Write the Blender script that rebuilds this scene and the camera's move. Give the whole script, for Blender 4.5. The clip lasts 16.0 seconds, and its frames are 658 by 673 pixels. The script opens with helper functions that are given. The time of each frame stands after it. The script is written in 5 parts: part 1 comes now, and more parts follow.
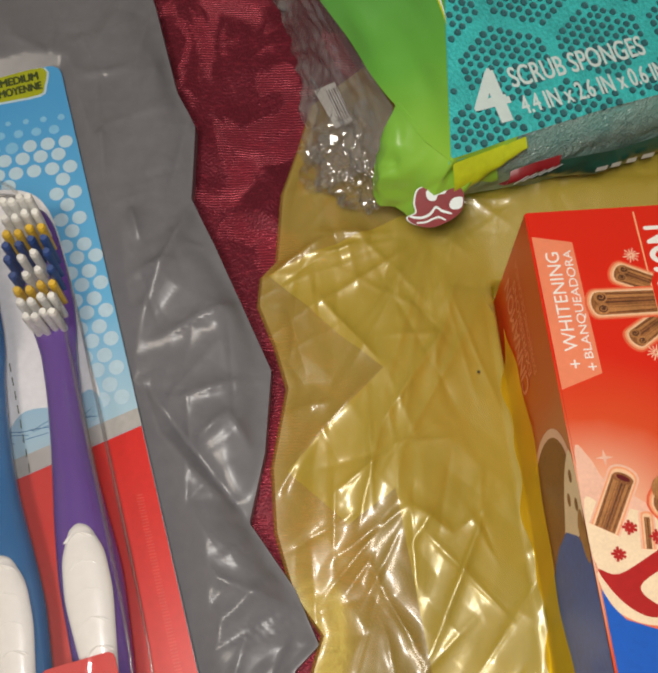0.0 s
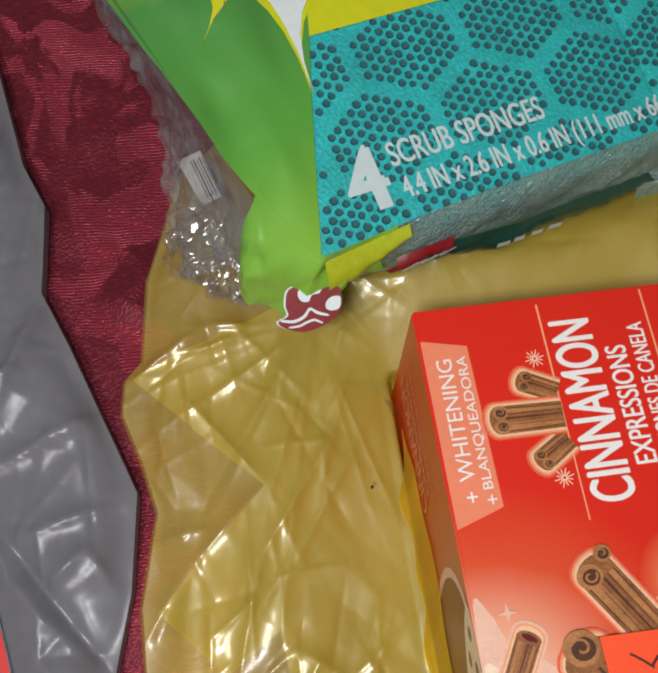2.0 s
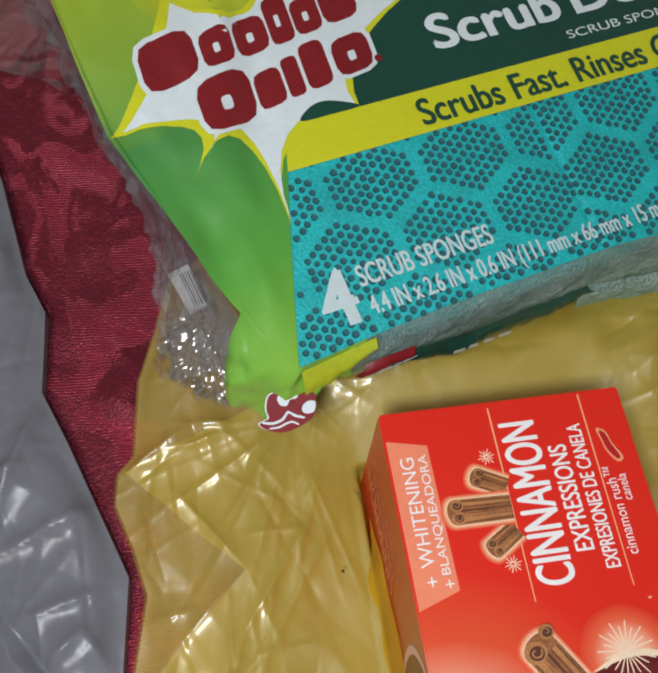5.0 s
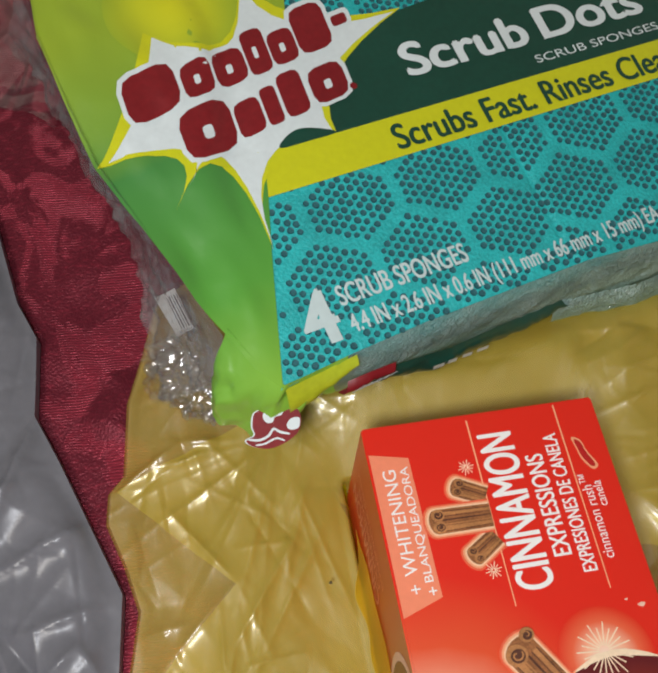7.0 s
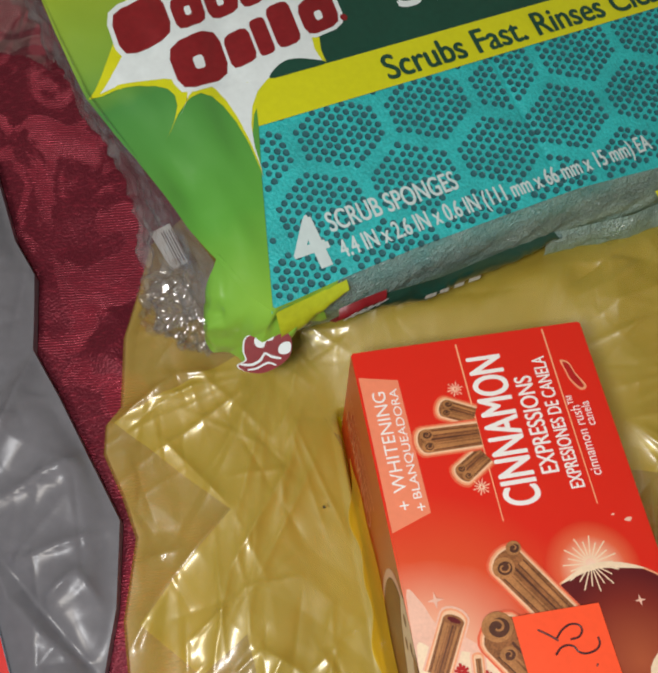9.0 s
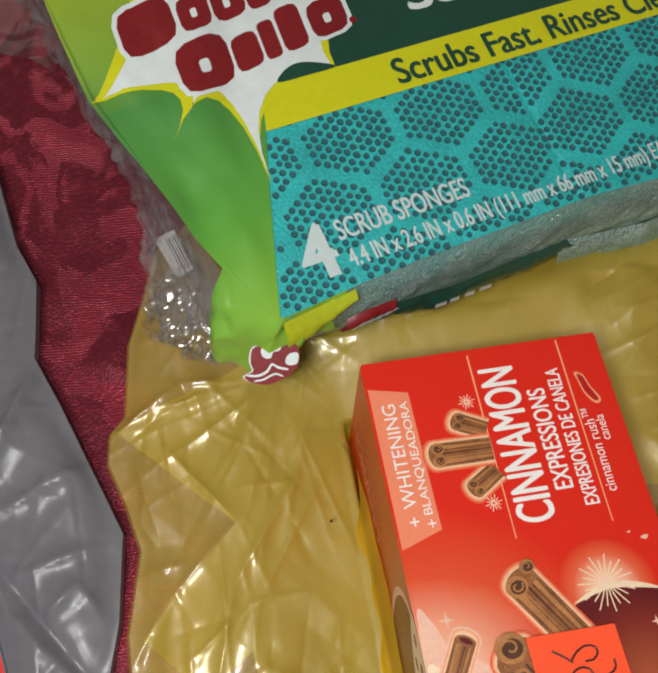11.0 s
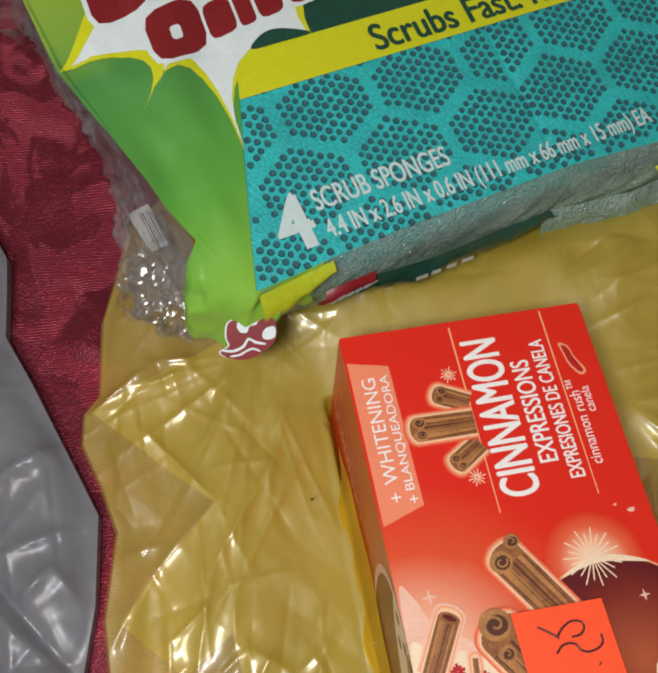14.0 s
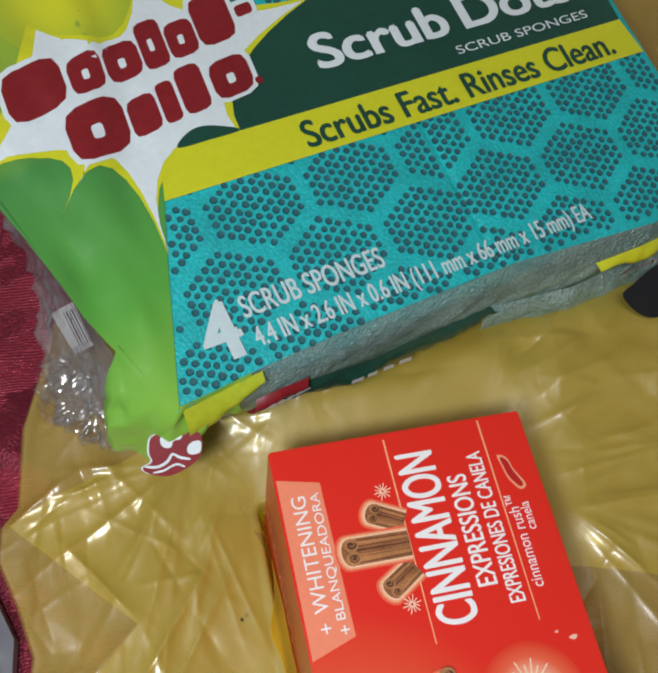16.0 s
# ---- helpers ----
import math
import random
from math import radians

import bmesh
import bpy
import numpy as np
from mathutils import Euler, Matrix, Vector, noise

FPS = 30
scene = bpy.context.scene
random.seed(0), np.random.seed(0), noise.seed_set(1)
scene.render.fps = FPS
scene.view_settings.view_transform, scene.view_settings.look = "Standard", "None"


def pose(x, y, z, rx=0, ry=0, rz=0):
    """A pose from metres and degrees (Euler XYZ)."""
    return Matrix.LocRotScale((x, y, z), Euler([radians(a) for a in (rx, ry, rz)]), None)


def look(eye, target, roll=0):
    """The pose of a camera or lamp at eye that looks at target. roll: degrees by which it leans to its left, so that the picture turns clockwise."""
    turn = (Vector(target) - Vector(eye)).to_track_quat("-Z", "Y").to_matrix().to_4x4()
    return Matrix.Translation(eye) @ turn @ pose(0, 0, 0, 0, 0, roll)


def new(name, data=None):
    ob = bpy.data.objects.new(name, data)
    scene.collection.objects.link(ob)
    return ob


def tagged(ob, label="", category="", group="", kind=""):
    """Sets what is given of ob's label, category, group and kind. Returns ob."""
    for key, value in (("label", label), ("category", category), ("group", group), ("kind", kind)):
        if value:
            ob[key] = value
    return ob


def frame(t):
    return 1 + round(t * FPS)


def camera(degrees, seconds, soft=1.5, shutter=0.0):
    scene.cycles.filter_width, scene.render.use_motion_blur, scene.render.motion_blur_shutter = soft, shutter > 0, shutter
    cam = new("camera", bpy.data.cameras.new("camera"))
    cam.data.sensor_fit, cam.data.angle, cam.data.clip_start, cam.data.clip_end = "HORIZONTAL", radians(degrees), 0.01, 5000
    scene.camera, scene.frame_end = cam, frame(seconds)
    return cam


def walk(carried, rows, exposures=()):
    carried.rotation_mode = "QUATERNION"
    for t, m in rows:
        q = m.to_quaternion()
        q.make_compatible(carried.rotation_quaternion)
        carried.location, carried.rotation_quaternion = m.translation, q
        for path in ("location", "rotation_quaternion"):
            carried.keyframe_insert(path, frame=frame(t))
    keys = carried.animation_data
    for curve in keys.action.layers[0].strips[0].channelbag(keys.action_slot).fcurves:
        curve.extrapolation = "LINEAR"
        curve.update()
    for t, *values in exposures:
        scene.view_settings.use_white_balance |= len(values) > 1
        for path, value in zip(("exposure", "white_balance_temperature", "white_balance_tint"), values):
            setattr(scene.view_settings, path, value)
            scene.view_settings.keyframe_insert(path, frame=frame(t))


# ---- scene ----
cam = camera(37.2, 16.0, soft=2.5)
METRES, EYE, TILT, LEAN, TURN = 0.22, 0.222, -70.0, 0.0, 0.0
ROWS = [
    (0.0, 0.0, 0.0, 0.0, 0.0, 0.0, -0.0),
    (0.5, 0.0242, 0.0174, 0.0279, -0.45, -0.18, 0.66),
    (1.0, 0.0299, 0.0335, 0.0774, -0.84, -0.35, 1.41),
    (1.5, 0.0463, 0.0451, 0.1004, -1.67, -0.63, 2.05),
    (2.0, 0.0812, 0.126, 0.1171, -2.48, -1.36, 2.68),
    (2.5, 0.1284, 0.1433, 0.1526, -4.95, -1.54, 2.8),
    (3.0, 0.1247, 0.1172, 0.1681, -5.8, -0.37, 2.21),
    (3.5, 0.1085, 0.116, 0.1603, -5.08, 0.3, 2.18),
    (4.0, 0.092, 0.09, 0.1578, -4.57, 0.9, 2.33),
    (6.5, 0.0551, -0.023, 0.1389, -4.61, 3.69, 3.56),
    (7.0, 0.0752, -0.0087, 0.147, -4.9, 3.58, 3.97),
    (7.5, 0.0835, -0.0133, 0.1332, -4.61, 3.4, 4.31),
    (8.0, 0.0806, -0.0156, 0.1054, -4.04, 3.11, 4.46),
    (8.5, 0.0955, -0.0209, 0.0887, -3.94, 2.74, 4.44),
    (11.0, 0.0911, 0.0035, 0.1034, -3.84, 2.52, 4.21),
    (11.5, 0.0924, 0.0003, 0.1031, -3.93, 2.49, 4.1),
    (12.0, 0.091, -0.007, 0.1003, -3.88, 2.54, 4.04),
    (12.5, 0.0898, -0.0144, 0.0957, -3.86, 2.44, 4.01),
    (13.0, 0.0865, -0.0119, 0.0873, -3.88, 2.17, 4.15),
    (13.5, 0.0677, -0.0096, 0.0898, -3.93, 2.08, 4.45),
    (14.0, 0.1011, 0.0275, 0.0899, -4.5, 1.78, 4.91),
    (14.5, 0.1607, 0.0929, 0.1177, -5.51, 1.89, 5.31),
    (15.0, 0.1932, 0.1279, 0.1538, -6.46, 2.5, 5.46),
    (15.5, 0.1683, 0.0788, 0.1716, -6.99, 3.33, 5.41),
    (16.0, 0.1393, 0.0614, 0.1513, -6.66, 3.98, 5.33),
]
walk(cam, [(t, pose(0, 0, EYE, TILT, LEAN, TURN) @ pose(METRES * x, METRES * y, METRES * z, 90 + pitch, roll, yaw)) for t, x, y, z, yaw, pitch, roll in ROWS],
     exposures=[(0.0, 0.0, 7100, 10), (1.5, 0.0, 6700, 10), (3.0, 0.06, 5700, 10), (4.0, 0.06, 5800, 10), (7.0, 0.06, 6300, 10), (8.5, 0.03, 6500, 10), (13.5, 0.03, 6500, 10), (15.0, 0.05, 5950, 10), (16.0, 0.06, 5850, 10)])

# ---- world and light ----
world = bpy.data.worlds.new("room_air")
scene.world = world
world.use_nodes = True
world.node_tree.nodes["Background"].inputs[0].default_value = (1.0, 0.93, 0.84, 1)
world.node_tree.nodes["Background"].inputs[1].default_value = 0.12

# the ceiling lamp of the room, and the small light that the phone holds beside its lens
lamp_data = bpy.data.lights.new("ceiling_lamp_light", "AREA")
lamp_data.shape, lamp_data.size, lamp_data.energy, lamp_data.color = "DISK", 0.34, 11.0, (1.0, 0.93, 0.84)
lamp_light = new("ceiling_lamp_light", lamp_data)
lamp_light.matrix_world = look((-0.36, -0.46, 1.56), (0.03, 0.10, 0.0))
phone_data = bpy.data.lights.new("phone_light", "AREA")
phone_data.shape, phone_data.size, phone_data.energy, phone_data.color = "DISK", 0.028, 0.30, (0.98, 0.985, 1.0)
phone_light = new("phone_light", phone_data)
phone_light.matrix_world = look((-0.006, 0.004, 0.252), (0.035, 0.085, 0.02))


# ---- materials ----
def nodes_of(name):
    m = bpy.data.materials.new(name)
    m.use_nodes = True
    nt = m.node_tree
    return m, nt, nt.nodes, nt.nodes["Principled BSDF"], nt.nodes["Material Output"]


def surface(name, color, rough=0.5, vary=0.12, scale=60.0, bump=0.0, bump_scale=400.0, metal=0.0, spec=0.5, coat=0.0):
    """A painted, printed or moulded surface with broad and fine variation."""
    m, nt, n, p, out = nodes_of(name)
    co = n.new("ShaderNodeTexCoord")
    a, b = n.new("ShaderNodeTexNoise"), n.new("ShaderNodeTexNoise")
    a.inputs["Scale"].default_value, b.inputs["Scale"].default_value = scale, scale * 11
    a.inputs["Detail"].default_value = 4
    mix = n.new("ShaderNodeMath")
    mix.operation = "ADD"
    ramp = n.new("ShaderNodeMapRange")
    ramp.inputs[1].default_value, ramp.inputs[2].default_value = 0.6, 1.4
    ramp.inputs[3].default_value, ramp.inputs[4].default_value = 1 - vary, 1 + vary
    hsv = n.new("ShaderNodeHueSaturation")
    hsv.inputs["Color"].default_value = (*color, 1)
    nt.links.new(co.outputs["Object"], a.inputs["Vector"])
    nt.links.new(co.outputs["Object"], b.inputs["Vector"])
    nt.links.new(a.outputs[0], mix.inputs[0])
    nt.links.new(b.outputs[0], mix.inputs[1])
    nt.links.new(mix.outputs[0], ramp.inputs[0])
    nt.links.new(ramp.outputs[0], hsv.inputs["Value"])
    nt.links.new(hsv.outputs[0], p.inputs["Base Color"])
    p.inputs["Roughness"].default_value = rough
    p.inputs["Metallic"].default_value = metal
    p.inputs["Specular IOR Level"].default_value = spec
    p.inputs["Coat Weight"].default_value = coat
    p.inputs["Coat Roughness"].default_value = 0.12
    if bump:
        c = n.new("ShaderNodeTexNoise")
        c.inputs["Scale"].default_value, c.inputs["Detail"].default_value = bump_scale, 5
        bp = n.new("ShaderNodeBump")
        bp.inputs["Strength"].default_value, bp.inputs["Distance"].default_value = bump, 0.001
        nt.links.new(co.outputs["Object"], c.inputs["Vector"])
        nt.links.new(c.outputs[0], bp.inputs["Height"])
        nt.links.new(bp.outputs[0], p.inputs["Normal"])
    return m


def film(name, color, tint, cover, rough=0.2, bump=0.25, bump_scale=140.0, spec=0.6, spread=0.05, patch=45.0, soft_gloss=0.0):
    """Thin plastic film: part of the light goes straight through, tinted, part is scattered and mirrored."""
    m, nt, n, p, out = nodes_of(name)
    co = n.new("ShaderNodeTexCoord")
    v = n.new("ShaderNodeTexNoise")
    v.inputs["Scale"].default_value, v.inputs["Detail"].default_value, v.inputs["Distortion"].default_value = bump_scale, 3, 1.2
    bp = n.new("ShaderNodeBump")
    bp.inputs["Strength"].default_value, bp.inputs["Distance"].default_value = bump, 0.002
    p.inputs["Base Color"].default_value = (*color, 1)
    p.inputs["Roughness"].default_value = rough
    clear = n.new("ShaderNodeBsdfTransparent")
    clear.inputs[0].default_value = (*tint, 1)
    mix = n.new("ShaderNodeMixShader")
    blot = n.new("ShaderNodeTexNoise")
    blot.inputs["Scale"].default_value, blot.inputs["Detail"].default_value = patch, 3
    lay = n.new("ShaderNodeMapping")
    lay.inputs["Rotation"].default_value = (0, 0, radians(14))
    lay.inputs["Scale"].default_value = (1.0, 0.38, 1.0)
    nt.links.new(co.outputs["Object"], lay.inputs["Vector"])
    nt.links.new(lay.outputs[0], blot.inputs["Vector"])
    rng = n.new("ShaderNodeMapRange")
    rng.inputs[1].default_value, rng.inputs[2].default_value = 0.25, 0.75
    rng.inputs[3].default_value, rng.inputs[4].default_value = max(0.0, cover - spread), min(1.0, cover + spread)
    nt.links.new(co.outputs["Object"], v.inputs["Vector"])
    nt.links.new(v.outputs[0], bp.inputs["Height"])
    nt.links.new(bp.outputs[0], p.inputs["Normal"])
    nt.links.new(blot.outputs[0], rng.inputs[0])
    nt.links.new(rng.outputs[0], mix.inputs[0])
    nt.links.new(clear.outputs[0], mix.inputs[1])
    nt.links.new(p.outputs[0], mix.inputs[2])
    p.inputs["Specular IOR Level"].default_value = min(0.45, 1.5 * cover)
    p.inputs["Roughness"].default_value = 0.48
    gloss = n.new("ShaderNodeBsdfGlossy")
    gloss.inputs["Roughness"].default_value = rough
    top = n.new("ShaderNodeMixShader")
    nt.links.new(bp.outputs[0], gloss.inputs["Normal"])
    top.inputs[0].default_value = 0.075 * spec
    nt.links.new(mix.outputs[0], top.inputs[1])
    nt.links.new(gloss.outputs[0], top.inputs[2])
    sheen = n.new("ShaderNodeBsdfGlossy")
    sheen.inputs["Roughness"].default_value = 0.5
    last = n.new("ShaderNodeMixShader")
    last.inputs[0].default_value = soft_gloss
    nt.links.new(bp.outputs[0], sheen.inputs["Normal"])
    nt.links.new(top.outputs[0], last.inputs[1])
    nt.links.new(sheen.outputs[0], last.inputs[2])
    nt.links.new(last.outputs[0], out.inputs["Surface"])
    return m


def fade(name, stops, axis, lo, hi, rough=0.35, centre=None, coat=0.0, bump=0.0):
    """A printed colour fade along an object axis (metres), or outward from a centre."""
    m, nt, n, p, out = nodes_of(name)
    co = n.new("ShaderNodeTexCoord")
    rng = n.new("ShaderNodeMapRange")
    rng.inputs[1].default_value, rng.inputs[2].default_value = lo, hi
    if centre:
        d = n.new("ShaderNodeVectorMath")
        d.operation = "DISTANCE"
        d.inputs[1].default_value = centre
        nt.links.new(co.outputs["Object"], d.inputs[0])
        nt.links.new(d.outputs["Value"], rng.inputs[0])
    else:
        s = n.new("ShaderNodeSeparateXYZ")
        nt.links.new(co.outputs["Object"], s.inputs[0])
        nt.links.new(s.outputs[axis], rng.inputs[0])
    noise_tex = n.new("ShaderNodeTexNoise")
    noise_tex.inputs["Scale"].default_value, noise_tex.inputs["Detail"].default_value = 90.0, 5
    add = n.new("ShaderNodeMath")
    add.operation = "MULTIPLY_ADD"
    add.inputs[1].default_value, add.inputs[2].default_value = 0.10, -0.05
    sm = n.new("ShaderNodeMath")
    ramp = n.new("ShaderNodeValToRGB")
    while len(ramp.color_ramp.elements) < len(stops):
        ramp.color_ramp.elements.new(0.5)
    for e, (pos, c) in zip(ramp.color_ramp.elements, stops):
        e.position, e.color = pos, (*c, 1)
    nt.links.new(co.outputs["Object"], noise_tex.inputs["Vector"])
    nt.links.new(noise_tex.outputs[0], add.inputs[0])
    nt.links.new(rng.outputs[0], sm.inputs[0])
    nt.links.new(add.outputs[0], sm.inputs[1])
    nt.links.new(sm.outputs[0], ramp.inputs[0])
    nt.links.new(ramp.outputs[0], p.inputs["Base Color"])
    p.inputs["Roughness"].default_value = rough
    p.inputs["Coat Weight"].default_value = coat
    p.inputs["Coat Roughness"].default_value = 0.15
    if bump:
        bp = n.new("ShaderNodeBump")
        bp.inputs["Strength"].default_value, bp.inputs["Distance"].default_value = bump, 0.001
        nt.links.new(noise_tex.outputs[0], bp.inputs["Height"])
        nt.links.new(bp.outputs[0], p.inputs["Normal"])
    return m


def damask():
    """Burgundy satin with a woven figure: smooth dark ground and fine ribs, the threads' glints and sheen mixed into
    the colour.
    """
    m, nt, n, p, out = nodes_of("burgundy_damask")
    co = n.new("ShaderNodeTexCoord")

    def math_node(kind, a, b, c=None):
        q = n.new("ShaderNodeMath")
        q.operation = kind
        for k, v in enumerate((a, b, c)):
            if isinstance(v, (int, float)):
                q.inputs[k].default_value = v
            elif v is not None:
                nt.links.new(v, q.inputs[k])
        return q.outputs[0]

    def noise_node(scale, detail, distortion=0.0, stretch=(1, 1, 1)):
        mp, q = n.new("ShaderNodeMapping"), n.new("ShaderNodeTexNoise")
        mp.inputs["Scale"].default_value = stretch
        q.inputs["Scale"].default_value, q.inputs["Detail"].default_value, q.inputs["Distortion"].default_value = scale, detail, distortion
        nt.links.new(co.outputs["Object"], mp.inputs["Vector"])
        nt.links.new(mp.outputs[0], q.inputs["Vector"])
        return q.outputs[0]

    def span(value, lo, hi, to_lo=0.0, to_hi=1.0):
        q = n.new("ShaderNodeMapRange")
        for k, v in enumerate((lo, hi, to_lo, to_hi), 1):
            q.inputs[k].default_value = v
        nt.links.new(value, q.inputs[0])
        return q.outputs[0]

    figure = span(noise_node(62.0, 5, 1.6, (1.0, 0.8, 1.0)), 0.47, 0.56)
    ribs = n.new("ShaderNodeTexWave")
    ribs.bands_direction = "Y"
    ribs.inputs["Scale"].default_value, ribs.inputs["Distortion"].default_value, ribs.inputs["Detail"].default_value, ribs.inputs["Detail Scale"].default_value = 430.0, 9.0, 2, 0.22
    nt.links.new(co.outputs["Object"], ribs.inputs["Vector"])
    lines = span(ribs.outputs["Fac"], 0.25, 0.85)
    # thread glints, painted as bright specks in the base colour
    glint_tone = span(noise_node(900.0, 3, 0.0, (0.55, 1.6, 1.0)), 0.52, 0.74)
    broad = span(noise_node(16.0, 3), 0.35, 0.68, 0.25, 1.0)
    # satin sheen goes into the colour: figure and rib crests drawn brighter
    raised = math_node("MULTIPLY", math_node("MULTIPLY", figure, broad), math_node("MULTIPLY_ADD", lines, 0.38, 0.36))
    ground = math_node("MULTIPLY_ADD", glint_tone, 0.30, 0.12)
    factor = math_node("ADD", raised, ground)
    col = n.new("ShaderNodeMix")
    col.data_type = "RGBA"
    col.inputs["A"].default_value, col.inputs["B"].default_value = (0.078, 0.007, 0.016, 1), (0.46, 0.040, 0.074, 1)
    height = math_node("MULTIPLY_ADD", math_node("MULTIPLY", lines, figure), 0.6, math_node("MULTIPLY", noise_node(1500.0, 2), 0.9))
    bp = n.new("ShaderNodeBump")
    bp.inputs["Strength"].default_value, bp.inputs["Distance"].default_value = 0.55, 0.0006
    nt.links.new(height, bp.inputs["Height"])
    nt.links.new(factor, col.inputs["Factor"])
    nt.links.new(col.outputs["Result"], p.inputs["Base Color"])
    nt.links.new(bp.outputs[0], p.inputs["Normal"])
    nt.links.new(span(figure, 0, 1, 0.46, 0.33), p.inputs["Roughness"])
    p.inputs["Specular IOR Level"].default_value = 0.6
    p.inputs["Metallic"].default_value = 0.3
    p.inputs["Specular Tint"].default_value = (1.0, 0.45, 0.48, 1)
    p.inputs["Sheen Weight"].default_value = 0.16
    p.inputs["Sheen Tint"].default_value = (1.0, 0.55, 0.58, 1)
    return m


M_CLOTH = damask()
M_GREY = surface("grey_polythene", (0.160, 0.161, 0.178), 0.30, 0.10, 30, 0.05, 220, spec=0.34)
M_YELLOW = film("yellow_polythene", (0.82, 0.65, 0.15), (0.97, 0.91, 0.46), 0.235, 0.21, 0.04, 120, spec=0.52, spread=0.05, patch=60.0, soft_gloss=0.05)
M_YELLOW_INNER = film("yellow_polythene_inner", (0.76, 0.66, 0.004), (0.96, 0.91, 0.12), 0.37, 0.25, 0.06, 70, spread=0.05, patch=70.0)
# brighter orange base stands in for light glowing through the fold
M_YELLOW_BACKLIT = film("yellow_polythene_backlit", (0.95, 0.60, 0.008), (1.0, 0.82, 0.10), 0.36, 0.2, 0.10, 70, spread=0.10, patch=60.0, soft_gloss=0.04)
M_YELLOW_BACK = film("yellow_polythene_back", (0.78, 0.62, 0.08), (0.98, 0.90, 0.50), 0.17, 0.3, 0.10, 90, spread=0.05, patch=30.0, soft_gloss=0.03)
M_CLEAR = film("clear_film", (0.55, 0.55, 0.55), (0.97, 0.97, 0.97), 0.03, 0.15, 0.08, 200, spec=2.6)
M_HAZE = film("hazy_film", (0.40, 0.40, 0.41), (0.90, 0.90, 0.90), 0.26, 0.20, 0.3, 110, spec=1.3, spread=0.08)
M_BLISTER = film("clear_blister", (0.75, 0.80, 0.85), (0.98, 0.98, 0.99), 0.015, 0.05, 0.05, 60, spec=0.7)
M_RED = fade("carton_red_print", [(0.0, (0.86, 0.62, 0.46)), (0.28, (0.80, 0.38, 0.24)), (0.62, (0.68, 0.075, 0.022)), (1.0, (0.68, 0.020, 0.008))], 0, 0.0, 0.034, 0.36, centre=(0.003, -0.066, 0.0), coat=0.25)
M_REDSIDE = fade("carton_side_print", [(0.0, (0.64, 0.040, 0.012)), (0.6, (0.56, 0.055, 0.015)), (0.8, (0.50, 0.17, 0.09)), (1.0, (0.42, 0.13, 0.06))], 1, 0.0, -0.062, 0.34, coat=0.12)
M_BOARD = surface("raw_carton", (0.62, 0.58, 0.52), 0.8)
M_PEACH = surface("peach_print", (0.80, 0.24, 0.13), 0.36, 0.06)
M_WHITE = surface("white_print", (0.82, 0.80, 0.77), 0.40, 0.05)
M_CREAM = surface("cream_print", (0.84, 0.66, 0.46), 0.40, 0.10, 160)
M_HALO = surface("peach_glow_print", (0.80, 0.33, 0.17), 0.40, 0.10, 160)
M_GLOWDIM = surface("dim_glow_print", (0.74, 0.125, 0.055), 0.40, 0.10, 160)
M_GLOWBRIGHT = surface("bright_glow_print", (0.83, 0.52, 0.32), 0.40, 0.10, 160)
M_GOLDLINE = surface("gold_line_print", (0.84, 0.38, 0.20), 0.40, 0.08)
M_BLUSH = surface("blush_print", (0.80, 0.48, 0.36), 0.40, 0.10, 120)
M_BARK = surface("cinnamon_bark_print", (0.26, 0.100, 0.034), 0.42, 0.6, 260)
M_BARKLIGHT = surface("cinnamon_light_print", (0.40, 0.175, 0.060), 0.42, 0.4, 260)
M_BARKDARK = surface("cinnamon_dark_print", (0.085, 0.028, 0.014), 0.45, 0.4, 260)
M_GLOW = fade("steam_glow_print", [(0.0, (0.88, 0.72, 0.58)), (0.35, (0.84, 0.46, 0.30)), (0.7, (0.72, 0.12, 0.05)), (1.0, (0.66, 0.034, 0.012))], 0, 0.0, 0.0092, 0.36, centre=(0.0365, -0.0525, 0.0))
M_MUG = fade("mug_print", [(0.0, (0.40, 0.09, 0.035)), (0.7, (0.20, 0.022, 0.014)), (1.0, (0.11, 0.010, 0.012))], 0, 0.0, 0.016, 0.36, centre=(0.040, -0.070, 0.0))
M_MUGSIDE = surface("mug_side_print", (0.20, 0.052, 0.026), 0.36, 0.35, 120, coat=0.1)
M_FLOWER = surface("dark_red_print", (0.42, 0.012, 0.012), 0.40, 0.1)
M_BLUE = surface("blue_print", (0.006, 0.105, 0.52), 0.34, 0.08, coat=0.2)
# blue field on the side panel, darker and greyer than on the top
M_BLUESIDE = surface("blue_side_print", (0.020, 0.090, 0.40), 0.42, 0.2, spec=0.3, coat=0.08)
M_STICKER = surface("orange_sticker", (0.95, 0.085, 0.018), 0.55, 0.05)
M_INK = surface("pen_ink", (0.05, 0.02, 0.025), 0.4)
M_TEAL = surface("teal_sponge", (0.024, 0.42, 0.425), 0.50, 0.30, 110, 0.4, 1300)
M_TEXT = surface("pale_teal_print", (0.52, 0.63, 0.63), 0.4, 0.06)
M_LIMESOFT = surface("soft_lime_print", (0.42, 0.50, 0.02), 0.34, 0.15, coat=0.2)
